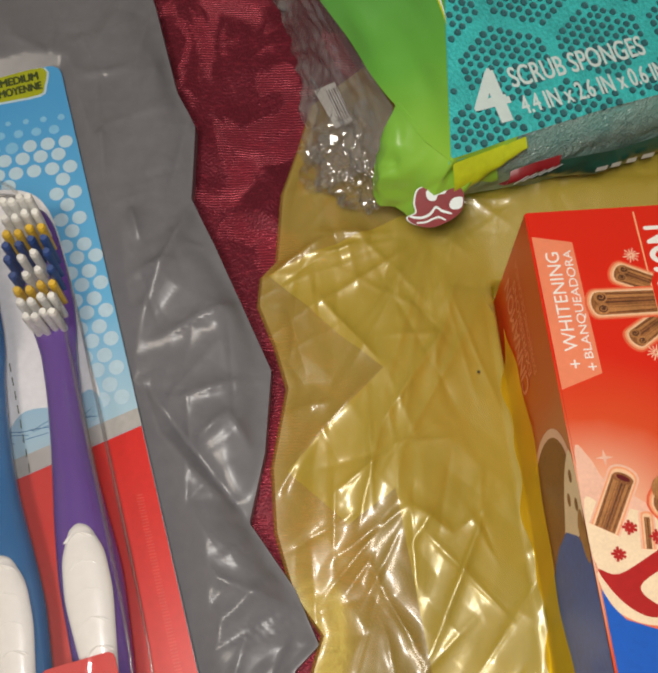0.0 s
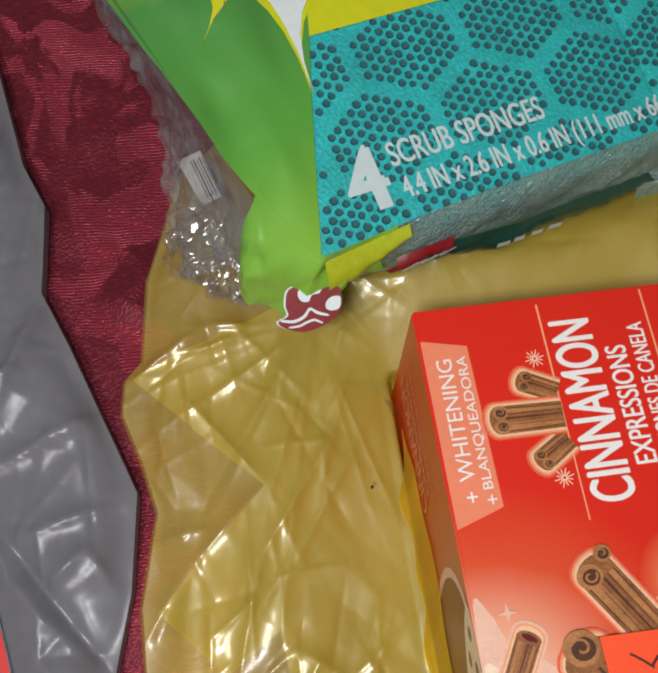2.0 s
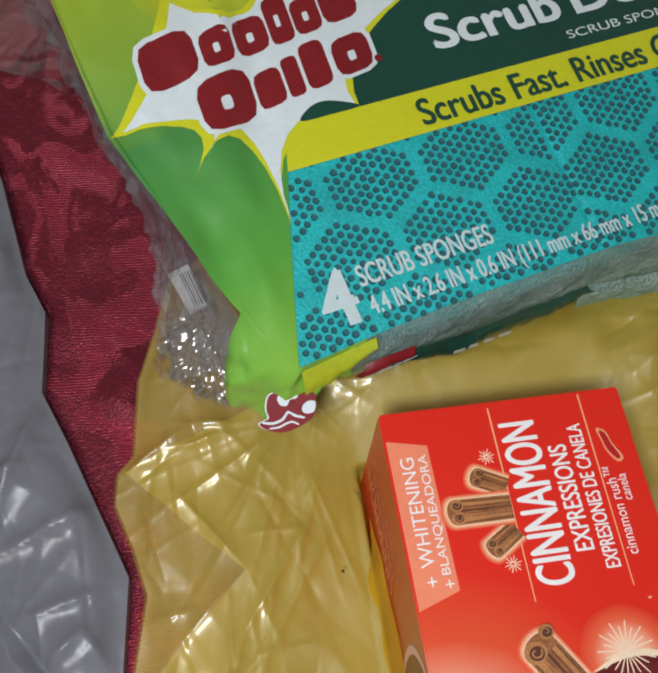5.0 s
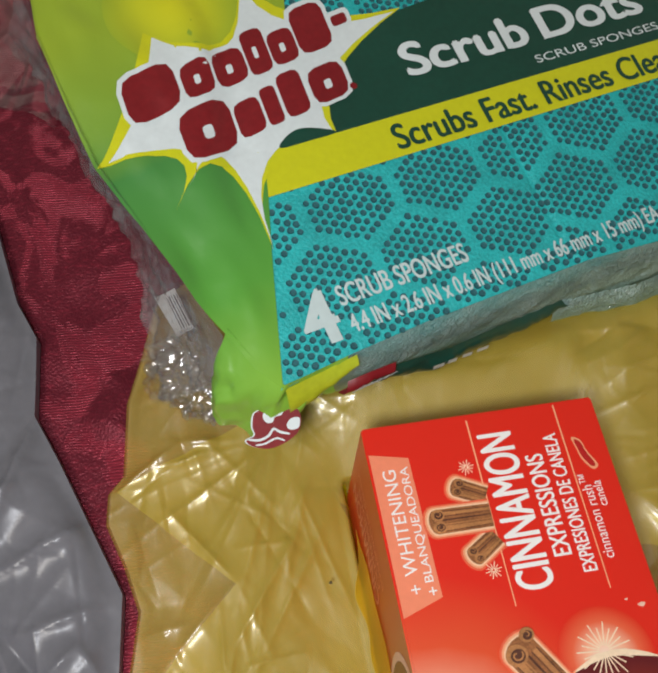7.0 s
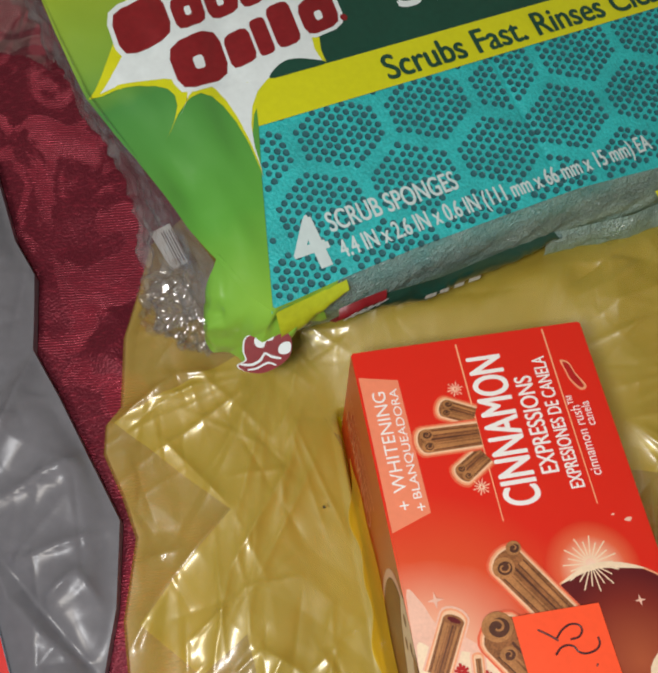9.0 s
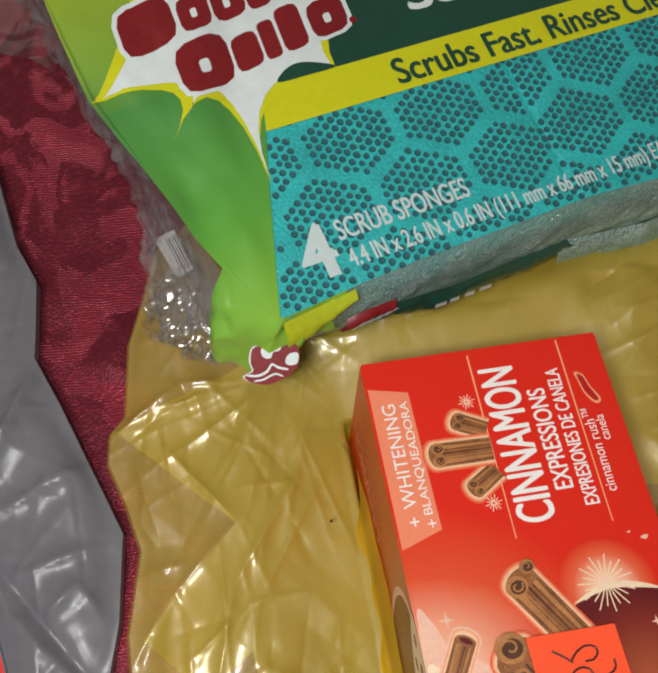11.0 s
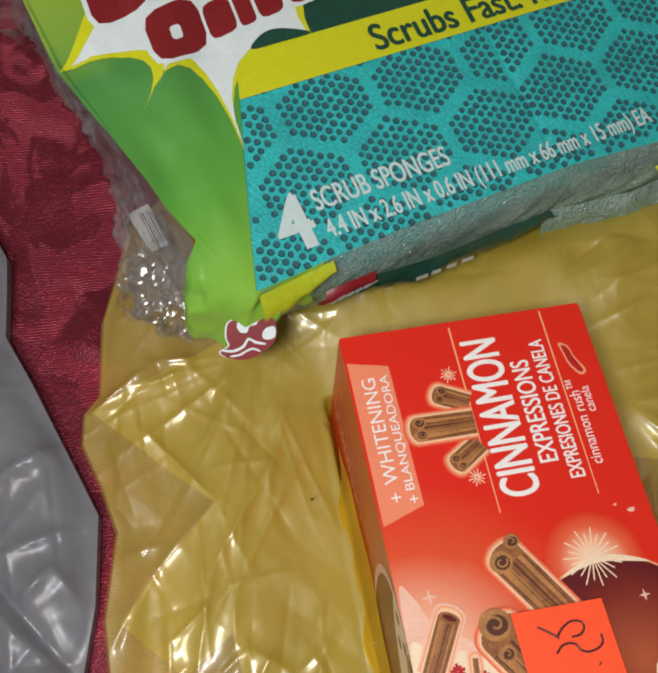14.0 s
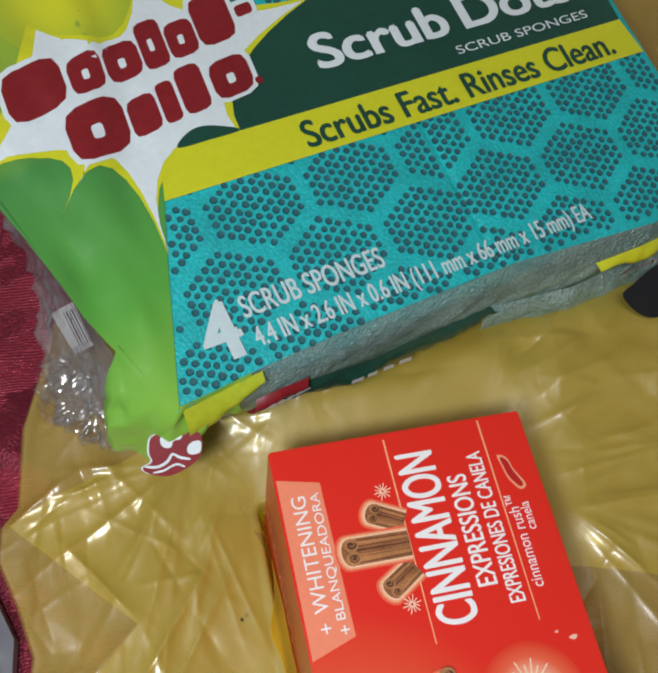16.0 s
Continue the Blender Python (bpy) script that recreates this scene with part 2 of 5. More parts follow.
M_LIMEGLOW = fade("lime_glow_print", [(0.0, (0.62, 0.62, 0.015)), (0.45, (0.52, 0.56, 0.02)), (1.0, (0.29, 0.41, 0.03))], 0, 0.0, 0.017, 0.34, centre=(0.013, 0.092, 0.0))
M_DOT = surface("dark_teal_dot", (0.020, 0.110, 0.128), 0.6, 0.35, 420)
M_GREEN = fade("green_print", [(0.0, (0.22, 0.45, 0.045)), (0.25, (0.10, 0.34, 0.045)), (0.6, (0.065, 0.25, 0.055)), (0.72, (0.19, 0.35, 0.04)), (1.0, (0.30, 0.42, 0.03))], 1, 0.0, 0.092, 0.34, coat=0.3, bump=0.25)
M_LIME = surface("lime_print", (0.58, 0.60, 0.012), 0.32, 0.06, coat=0.3)
M_DARKGREEN = surface("dark_green_print", (0.010, 0.060, 0.040), 0.32, 0.15, coat=0.3)
M_ICE = surface("ice_white_print", (0.66, 0.74, 0.75), 0.33, 0.06, coat=0.3)
M_MAROON = surface("maroon_print", (0.20, 0.011, 0.015), 0.33, 0.18, coat=0.3)
M_SILVER = film("frosted_film", (0.50, 0.74, 0.72), (0.65, 0.92, 0.90), 0.52, 0.20, 0.9, 800, spec=1.2, spread=0.2, patch=120.0)
M_BLACK = surface("black_print", (0.006, 0.008, 0.012), 0.35, 0.2)
M_CARDBLUE = fade("card_blue_print", [(0.0, (0.42, 0.60, 0.70)), (0.35, (0.13, 0.46, 0.76)), (1.0, (0.065, 0.34, 0.68))], 1, 0.0, 0.090, 0.34, coat=0.3)
M_CARDDOT = surface("pale_dot_print", (0.46, 0.64, 0.76), 0.36, 0.08)
M_CARDFAINT = surface("faint_dot_print", (0.20, 0.50, 0.76), 0.36, 0.08)
M_CARDWHITE = surface("card_white", (0.80, 0.81, 0.84), 0.42, 0.08)
M_CARDGREY = surface("card_grey_stripe", (0.42, 0.41, 0.40), 0.4, 0.12)
M_CARDRED = surface("card_red_print", (0.66, 0.022, 0.018), 0.34, 0.08, coat=0.3)
M_TICK = surface("embossed_red", (0.72, 0.07, 0.055), 0.3, 0.2, coat=0.4)
M_OLIVE = surface("olive_label", (0.36, 0.40, 0.02), 0.38, 0.06)
M_OLIVEDARK = surface("dark_olive_ink", (0.05, 0.07, 0.02), 0.4)
M_PURPLE = surface("purple_plastic", (0.125, 0.055, 0.30), 0.26, 0.10, 40, coat=0.4)
M_BRUSHBLUE = surface("blue_plastic", (0.012, 0.135, 0.36), 0.26, 0.10, 40, coat=0.4)
M_RUBBER = surface("white_rubber", (0.86, 0.85, 0.82), 0.34, 0.05, coat=0.3)
M_BRISTLE_W = surface("white_bristle", (0.74, 0.74, 0.71), 0.5, 0.2, 700)
M_BRISTLE_Y = surface("yellow_bristle", (0.66, 0.42, 0.03), 0.5, 0.2, 700)
M_BRISTLE_B = surface("navy_bristle", (0.02, 0.06, 0.22), 0.5, 0.3, 700)
M_WALL = surface("wall_paint", (0.76, 0.73, 0.69), 0.8, 0.08, 3)
M_WOOD = surface("table_wood", (0.22, 0.12, 0.06), 0.45, 0.25, 12)

# ---- builders (all lengths in millimetres) ----
MM = 0.001


def link(name, me, material, parent=None, label="", m=None):
    ob = new(name, me)
    if material:
        me.materials.append(material)
    if parent:
        ob.parent = parent
    if m is not None:
        ob.matrix_basis = m
    if label:
        ob["label"] = label
    return ob


def part(name, bm, material, parent, label="", smooth=False):
    me = bpy.data.meshes.new(name)
    bm.to_mesh(me)
    bm.free()
    me.transform(Matrix.Diagonal((MM, MM, MM, 1)))
    if smooth:
        me.shade_smooth()
    return link(name, me, material, parent, label)


def thing(name, label, category, m=None, group=""):
    ob = new(name)
    if m is not None:
        ob.matrix_basis = m
    return tagged(ob, label, category, group)


def base(origin, u, v):
    u, v = Vector(u).normalized(), Vector(v)
    n = u.cross(v).normalized()
    v = n.cross(u)
    m = Matrix((u, v, n)).transposed().to_4x4()
    m.translation = Vector(origin) * MM
    return m


def slab(bm, outline, z, thick=0.12, bend=None, cell=0.0):
    """A flat piece of the given outline, its top at z; bend(x, y) lifts it, cell cuts it finely so that it follows."""
    vs = [bm.verts.new((x, y, z)) for x, y in outline]
    f = bm.faces.new(vs)
    f.normal_update()
    if f.normal.z < 0:
        f.normal_flip()
    faces = [f]
    if cell:
        faces = bmesh.ops.triangulate(bm, faces=faces)["faces"]
        for _ in range(7):
            es = {e for f in faces for e in f.edges if e.calc_length() > cell}
            if not es:
                break
            bmesh.ops.subdivide_edges(bm, edges=list(es), cuts=1)
            faces = bmesh.ops.triangulate(bm, faces=bm.faces[:])["faces"] or bm.faces[:]
            faces = bm.faces[:]
    elif thick:
        low = bmesh.ops.extrude_face_region(bm, geom=faces)["geom"]
        bmesh.ops.translate(bm, verts=[g for g in low if isinstance(g, bmesh.types.BMVert)], vec=(0, 0, -thick))
    if bend:
        for w in bm.verts:
            w.co.z += bend(w.co.x, w.co.y)
    return bm


def shape(name, outline, z, material, parent, label="", thick=0.12, bend=None, cell=0.0):
    return part(name, slab(bmesh.new(), outline, z, thick, bend, cell), material, parent, label, smooth=bool(cell))


def ring(cx, cy, rx, ry=None, n=28, turn=0.0, a0=0.0, a1=360.0):
    ry = rx if ry is None else ry
    pts = []
    for k in range(n):
        a = radians(a0 + (a1 - a0) * k / (n if a1 - a0 >= 360 else n - 1))
        x, y = rx * math.cos(a), ry * math.sin(a)
        c, s = math.cos(radians(turn)), math.sin(radians(turn))
        pts.append((cx + x * c - y * s, cy + x * s + y * c))
    return pts


def smooth_loop(pts, n=6):
    """A closed Catmull-Rom curve through a few points."""
    out = []
    for i in range(len(pts)):
        p0, p1, p2, p3 = (Vector(pts[(i + k - 1) % len(pts)]) for k in range(4))
        for j in range(n):
            t = j / n
            out.append(tuple(0.5 * (2 * p1 + (p2 - p0) * t + (2 * p0 - 5 * p1 + 4 * p2 - p3) * t * t + (3 * p1 - p0 - 3 * p2 + p3) * t ** 3)))
    return out


def band(p, q, w0, w1=None, round_end=False):
    """The outline of a strip from p to q."""
    w1 = w0 if w1 is None else w1
    p, q = Vector(p), Vector(q)
    d = (q - p).normalized()
    s = Vector((-d.y, d.x))
    a = [p + s * w0 / 2, p - s * w0 / 2, q - s * w1 / 2, q + s * w1 / 2]
    if round_end:
        a = [p + s * w0 * 0.5 * math.cos(k) - d * w0 * 0.32 * math.sin(k) for k in np.linspace(0, math.pi, 9)] + [q - s * w1 / 2, q + s * w1 / 2]
    return [tuple(v) for v in a]


def lettering(text, at, size, turn, material, parent, z, weight=0.0, bend=None, label="", place=None, slant=0.0, bold=0.0):
    """Words in the built-in font, fitted into size = (length, height of the whole line), starting at at, turned by degrees."""
    cu = bpy.data.curves.new("lettering", "FONT")
    cu.body, cu.size, cu.offset, cu.shear = text, 1.0, weight, slant
    tmp = new("lettering", cu)
    bpy.context.view_layer.update()
    me = bpy.data.meshes.new_from_object(tmp.evaluated_get(bpy.context.evaluated_depsgraph_get()))
    bpy.data.objects.remove(tmp)
    co = np.zeros(len(me.vertices) * 3)
    me.vertices.foreach_get("co", co)
    co = co.reshape(-1, 3)
    lo, hi = co.min(0), co.max(0)
    co = (co - lo) / np.maximum(hi - lo, 1e-6)
    x, y = co[:, 0] * size[0], co[:, 1] * size[1]
    c, s = math.cos(radians(turn)), math.sin(radians(turn))
    X, Y = at[0] + x * c - y * s, at[1] + x * s + y * c
    Z = np.full_like(X, z) + (np.array([bend(a, b) for a, b in zip(X, Y)]) if bend else 0)
    P = np.stack([X, Y, Z], 1) if place is None else np.array([place(a, b, d) for a, b, d in zip(X, Y, Z)])
    if bold:
        faces = [tuple(f.vertices) for f in me.polygons]
        k, dx, dy = len(P), bold * c, bold * s
        Ps = [P + np.array(d) for d in ((0, 0, 0), (dx, dy, 0.012), (-dx, -dy, 0.024), (-dy, dx, 0.036))] if place is None else [P, P + np.array((-0.012, bold, 0)), P + np.array((-0.024, 0, bold))]
        me = bpy.data.meshes.new("lettering")
        me.from_pydata((np.concatenate(Ps) * MM).tolist(), [], [tuple(v + n * k for v in f) for n in range(len(Ps)) for f in faces])
    else:
        me.vertices.foreach_set("co", (P * MM).ravel())
    me.update()
    return link("lettering", me, material, parent, label)


def sheet(name, X, Y, Z, material, parent=None, label="", keep=None):
    """A sheet through a grid of places (arrays in millimetres); keep tells which cells exist."""
    r, c = X.shape
    idx = np.arange(r * c).reshape(r, c)
    quads = np.stack([idx[:-1, :-1], idx[:-1, 1:], idx[1:, 1:], idx[1:, :-1]], -1)
    quads = quads.reshape(-1, 4) if keep is None else quads[keep[:-1, :-1]]
    me = bpy.data.meshes.new(name)
    me.from_pydata((np.stack([X, Y, Z], -1).reshape(-1, 3) * MM).tolist(), [], quads.tolist())
    me.shade_smooth()
    return link(name, me, material, parent, label)


def crumple(X, Y, seed, cell, stretch=1.0, turn=0.0):
    """Faceted folds, as in handled plastic: the difference of two nearest-point fields, about -1 to 1."""
    rng = np.random.default_rng(seed)
    c, s = math.cos(radians(turn)), math.sin(radians(turn))
    U, V = (X * c + Y * s) / cell, (-X * s + Y * c) / (cell * stretch)
    u0, v0, u1, v1 = U.min() - 1, V.min() - 1, U.max() + 1, V.max() + 1
    n = int((u1 - u0) * (v1 - v0)) + 4
    field = []
    for _ in range(2):
        best = np.full(X.shape, 1e9)
        for a, b in zip(rng.uniform(u0, u1, n), rng.uniform(v0, v1, n)):
            best = np.minimum(best, (U - a) ** 2 + (V - b) ** 2)
        field.append(np.minimum(best, 1.5))
    return field[0] - field[1]


def facets(X, Y, seed, cell, stretch=1.0, turn=0.0, wobble=0.35):
    """Flat triangular facets meeting in straight creases: heights -1 to 1 over a jittered triangle lattice."""
    rng = np.random.default_rng(seed)
    c, s = math.cos(radians(turn)), math.sin(radians(turn))
    U, V = (X * c + Y * s) / cell, (-X * s + Y * c) / (cell * stretch)
    a, b, d, g = rng.uniform(0, 6.28, 4)
    U, V = U + wobble * np.sin(1.1 * V + a) + 0.5 * wobble * np.sin(2.3 * V + 0.7 * U + b), V + wobble * np.sin(0.9 * U + d) + 0.5 * wobble * np.sin(2.1 * U - 0.8 * V + g)
    i, j = np.floor(U).astype(int), np.floor(V).astype(int)
    fu, fv = U - i, V - j
    table = rng.uniform(-1, 1, (256, 256))
    h = lambda p, q: table[(i + p) % 256, (j + q) % 256]
    low = h(0, 0) * (1 - fu - fv) + h(1, 0) * fu + h(0, 1) * fv
    high = h(1, 1) * (fu + fv - 1) + h(0, 1) * (1 - fu) + h(1, 0) * (1 - fv)
    return np.where(fu + fv < 1, low, high)


def ridge(X, Y, p, q, high, wide):
    """A straight fold from p to q with sloping flanks."""
    px, py = p
    dx, dy = q[0] - px, q[1] - py
    t = np.clip(((X - px) * dx + (Y - py) * dy) / (dx * dx + dy * dy), 0, 1)
    d = np.hypot(X - px - t * dx, Y - py - t * dy)
    return high * np.exp(-d / wide) * np.minimum(1, 0.25 + 3 * t * (1 - t))


def creases(X, Y, seed, count, area, turn, high):
    """Many short, sharp folds scattered over an area (x0, x1, y0, y1)."""
    r, Z = np.random.default_rng(seed), np.zeros(X.shape)
    for _ in range(count):
        x, y = r.uniform(area[0], area[1]), r.uniform(area[2], area[3])
        t, n = radians(turn + r.normal(0, 32)), r.uniform(8, 30)
        near = (np.abs(X - x) < n + 8) & (np.abs(Y - y) < n + 8)
        Z[near] += ridge(X[near], Y[near], (x - n / 2 * math.cos(t), y - n / 2 * math.sin(t)), (x + n / 2 * math.cos(t), y + n / 2 * math.sin(t)), r.uniform(0.4, 1.0) * high * r.choice([1, 1, -1]), r.uniform(0.5, 1.3))
    return Z


def ease(a, b, x):
    t = np.clip((x - a) / (b - a), 0, 1)
    return t * t * (3 - 2 * t)

# ---- the room that closes the place ----
def plain_box(name, lo, hi, material, kind="structure", parent=None, label="", category="", bevel=0.0):
    bm = bmesh.new()
    bmesh.ops.create_cube(bm, size=1)
    for w in bm.verts:
        w.co = Vector([lo[k] + (w.co[k] + 0.5) * (hi[k] - lo[k]) for k in range(3)])
    if bevel:
        bmesh.ops.bevel(bm, geom=bm.edges[:], offset=bevel, segments=2, affect="EDGES")
    ob = part(name, bm, material, parent, label)
    return tagged(ob, label, category, "", kind) if not parent else ob


plain_box("floor", (-1300, -1250, -790), (1300, 1450, -760), M_WOOD, label="plain dark wooden floor of the room", category="floor")
plain_box("ceiling", (-1300, -1250, 1680), (1300, 1450, 1710), M_WALL, label="plain pale painted ceiling of the room", category="ceiling")
plain_box("wall_north", (-1300, 1450, -760), (1300, 1500, 1680), M_WALL, label="plain pale painted wall of the room", category="wall")
plain_box("wall_south", (-1300, -1300, -760), (1300, -1250, 1680), M_WALL, label="plain pale painted wall of the room", category="wall")
plain_box("wall_east", (1300, -1250, -760), (1350, 1450, 1680), M_WALL, label="plain pale painted wall of the room", category="wall")
plain_box("wall_west", (-1350, -1250, -760), (-1300, 1450, 1680), M_WALL, label="plain pale painted wall of the room", category="wall")

table = thing("table", "wooden table under a burgundy tablecloth", "table", pose(0.05, 0.1, 0))
plain_box("tabletop", (-560, -420, -34), (560, 420, -6), M_WOOD, parent=table, bevel=2)
for x in (-500, 500):
    for y in (-360, 360):
        plain_box("leg", (x - 25, y - 25, -760), (x + 25, y + 25, -34.5), M_WOOD, parent=table)

# ---- tablecloth ----
k = np.linspace(-1, 1, 420)
gx, gy = 50 + 540 * np.sign(k) * np.abs(k) ** 1.9, 100 + 400 * np.sign(k) * np.abs(k) ** 1.7
X, Y = np.meshgrid(gx, gy)
Z = -0.6 + 0.9 * crumple(X, Y, 5, 26, 2.2, 20) + 0.5 * np.sin(X / 17 + 1.3 * np.sin(Y / 23)) + 0.35 * crumple(X, Y, 9, 9, 1.6, 70)
Z = Z + 0.6 * facets(X, Y, 14, 12, 1.6, 35) + 2.0 * facets(X, Y, 12, 7.5, 1.5, 60) * np.exp(-((X + 18) / 16) ** 2 - ((Y - 116) / 20) ** 2)
Z = np.minimum(Z, 2.0)


def rise(x):
    """The cloth lies on soft padding and stands higher where nothing weighs on it."""
    return 9.0 * (1 - ease(2, 34, x))


Z = Z + rise(X) * ease(-420, -200, X) * ease(-240, -120, Y) * (1 - ease(300, 420, Y))
cloth = sheet("tablecloth", X, Y, Z, M_CLOTH)
tagged(cloth, "burgundy satin damask tablecloth with small wrinkles", "tablecloth")

# ---- frames of the three packages ----
BOX = base((39.91, 92.16, 42.94), (0.99665, 0.07917, -0.02075), (-0.08084, 0.99180, -0.09900))
PACK = base((24.06, 99.16, 50.71), (0.93046, 0.34573, -0.12131), (-0.33177, 0.93550, 0.12152))
CARD = base((-41.07, 55.08, 14.0), (0.96114, 0.27607, 0), (-0.27607, 0.96114, 0))
BOX_W, BOX_L, BOX_H = 50.3, 165.0, 41.0


def local(m, X, Y, Z):
    """World millimetres into a frame's own millimetres."""
    i = np.array(m.inverted())
    return [i[a, 0] * X + i[a, 1] * Y + i[a, 2] * Z + i[a, 3] * 1000 for a in range(3)]


def outside(U, V, u0, u1, v0, v1):
    """Distance from a rectangle, nought inside it."""
    return np.hypot(np.maximum(np.maximum(u0 - U, U - u1), 0), np.maximum(np.maximum(v0 - V, V - v1), 0))


def soft_min(a, b, k):
    """The lower of two heights, with the crease between them rounded over k millimetres."""
    return (a + b - np.sqrt((a - b) ** 2 + k * k)) / 2


def plane_z(m, X, Y, h):
    """Height of the plane h millimetres above a frame's origin plane."""
    n = np.array(m.to_3x3().col[2])
    o = np.array(m.translation) * 1000 + n * h
    return o[2] - (n[0] * (X - o[0]) + n[1] * (Y - o[1])) / n[2]


# ---- grey plastic bag ----
def grey_edge(y):
    return np.interp(y, [-90, 4, 9, 20, 34, 49, 68, 99, 109, 111, 131, 141, 167, 230], [-14, -7, -2, -7, -17, -14, -13, -27, -32, -33, -33, -38, -45, -66])


grey = thing("grey_bag", "creased grey polythene bag lying on the tablecloth", "plastic bag")
yy, ee = np.linspace(-80, 230, 380), np.concatenate([np.linspace(0, 60, 130), np.linspace(61, 150, 60)])
E_, Y = np.meshgrid(ee, yy)
X = grey_edge(Y) - E_
low = 1 - ease(20, 70, Y)
Z = 12.8 + 2.2 * ease(0, 9, E_) + (2.0 * facets(X, Y, 22, 30, 1.6, -28, 0.2) + (1.5 - 0.6 * low) * facets(X, Y, 23, 13, 2.2, 32, 0.2)) * ease(0, 5, E_)
Z = Z + 0.42 * facets(X, Y, 29, 6.5, 2.2, -40, 0.2) * ease(0, 3, E_) + (0.07 + 0.10 * low) * facets(X, Y, 27, 3.6, 2.0, 40, 0.2) * ease(0, 3, E_)
for p, q, high in [((-32, 111), (-45, 73), 1.5), ((-41, 74), (-20, 84), 1.2), ((-46, 90), (-35, 94), 1.1), ((-17, 34), (-40, 63), -1.5), ((-29, 51), (-22, 58), 1.2), ((-22, 58), (-17, 50), 0.9), ((-40, 55), (-22, 38), 1.1), ((-47, 108), (-44, 99), 1.2), ((-33, 26), (-7, 16), 1.0), ((-25, 11), (-11, 23), 1.0), ((-33, 26), (-25, 11), 0.9), ((-55, 130), (-58, 117), 1.2), ((-36, 165), (-34, 128), 1.0), ((-44, 40), (-30, 44), 1.0), ((-17, 66), (-36, 60), 1.0)]:
    Z = Z + ridge(X, Y, p, q, 1.8 * high, 2.0)
Z = Z + creases(X, Y, 31, 260, (-110, -5, -20, 190), 55, 0.8) * (0.8 + 0.3 * low) * ease(0, 4, E_)
cu, cv, cw = local(CARD, X, Y, Z)
away = outside(cu, cv, -64, 0, -90, 97)
Z = np.minimum(Z, 13.0 + 0.55 * away)
sheet("upper_film", X, Y, Z, M_GREY, grey)
es, ys = np.meshgrid(np.linspace(0, 1, 8), yy)
sheet("folded_edge", grey_edge(ys) + 0.25 * es, ys, Z[:, :1] * (1 - es) + 9.6 * es, M_GREY, grey)

# ---- yellow plastic bag ----
def yellow_edge(y):
    return np.interp(y, [-90, 4, 11, 19, 32, 46, 64, 74, 84, 91, 95, 113, 126, 138, 150, 250], [-6, -3, -1, -7, -11, -12, -9, -12, -16, -15.5, -12, -11, -7, -4, 10, 40])


yellow = thing("yellow_bag", "thin translucent yellow plastic bag, creased, under the packages", "plastic bag")
yy = np.linspace(-80, 250, 640)
ee = np.concatenate([np.linspace(0, 130, 340), np.linspace(131, 240, 80)])
E_, Y = np.meshgrid(ee, yy)
X = yellow_edge(Y) + E_
low = 1 - ease(28, 62, Y)
Z = 12.5 + 3.5 * ease(0, 10, E_) + 2.0 * facets(X, Y, 41, 24, 2.2, 14, 0.2) * ease(0, 7, E_) + (1.5 - 0.6 * low) * facets(X, Y, 43, 11, 2.4, -20, 0.2) * ease(0, 5, E_)
Z = Z + 0.44 * facets(X, Y, 49, 6.0, 2.4, 26, 0.2) * ease(0, 3, E_) + (0.05 + 0.08 * low) * facets(X, Y, 47, 3.4, 2.0, -30, 0.2) * ease(0, 3, E_)
long_folds = [((-15, 90), (1, 101), 1.6), ((1, 101), (10, 101), 1.2), ((-3, 86), (12, 68), 1.2), ((12, 68), (-6, 49), 1.0), ((-6, 49), (-11, 40), 0.8), ((27, 79), (11, 54), 1.3), ((11, 54), (6, 32), 1.2), ((34, 82), (16, 50), 1.0), ((23, 98), (12, 62), 0.8), ((30, 92), (22, 64), 0.8), ((35, 42), (20, 6), 1.3), ((17, 37), (18, 18), 1.0)]
short_folds = [((17, 37), (1, 26), 1.2), ((1, 26), (1, 45), 1.0), ((17, 37), (26, 31), 1.0), ((8, 26), (12, 18), 1.0), ((12, 18), (20, 4), 1.2), ((-9, 58), (1, 60), 0.9), ((-12, 74), (-4, 62), 1.1), ((-10, 84), (-5, 66), 1.0), ((-4, 30), (-2, 6), 0.8), ((-3, 95), (8, 99), 1.2), ((105, 81), (132, 82), 1.6), ((105, 81), (119, 65), 1.5), ((105, 81), (117, 72), 1.2), ((41, 102), (54, 111), 1.2)]
for p, q, high in long_folds + short_folds:
    Z = Z + ridge(X, Y, p, q, 1.25 * high, 1.8)
# folds that fan out from where the package's corner gathers the film, and from the carton's far corner
rng = np.random.default_rng(8)
for cx, cy, a0, a1, count in ((23, 101, 190, 285, 11), (103, 83, -60, 25, 12)):
    for a in np.radians(np.linspace(a0, a1, count) + rng.normal(0, 6, count)):
        r0, r1 = rng.uniform(3, 14), rng.uniform(24, 68)
        Z = Z + ridge(X, Y, (cx + r0 * math.cos(a), cy + r0 * math.sin(a)), (cx + r1 * math.cos(a), cy + r1 * math.sin(a)), rng.uniform(0.25, 0.65), rng.uniform(0.6, 1.2))
Z = Z + 1.8 * np.exp(-((Y - 106 - 0.06 * X) / 7) ** 2) * ease(40, 70, X) + creases(X, Y, 35, 90, (28, 165, 88, 124), 25, 0.9)
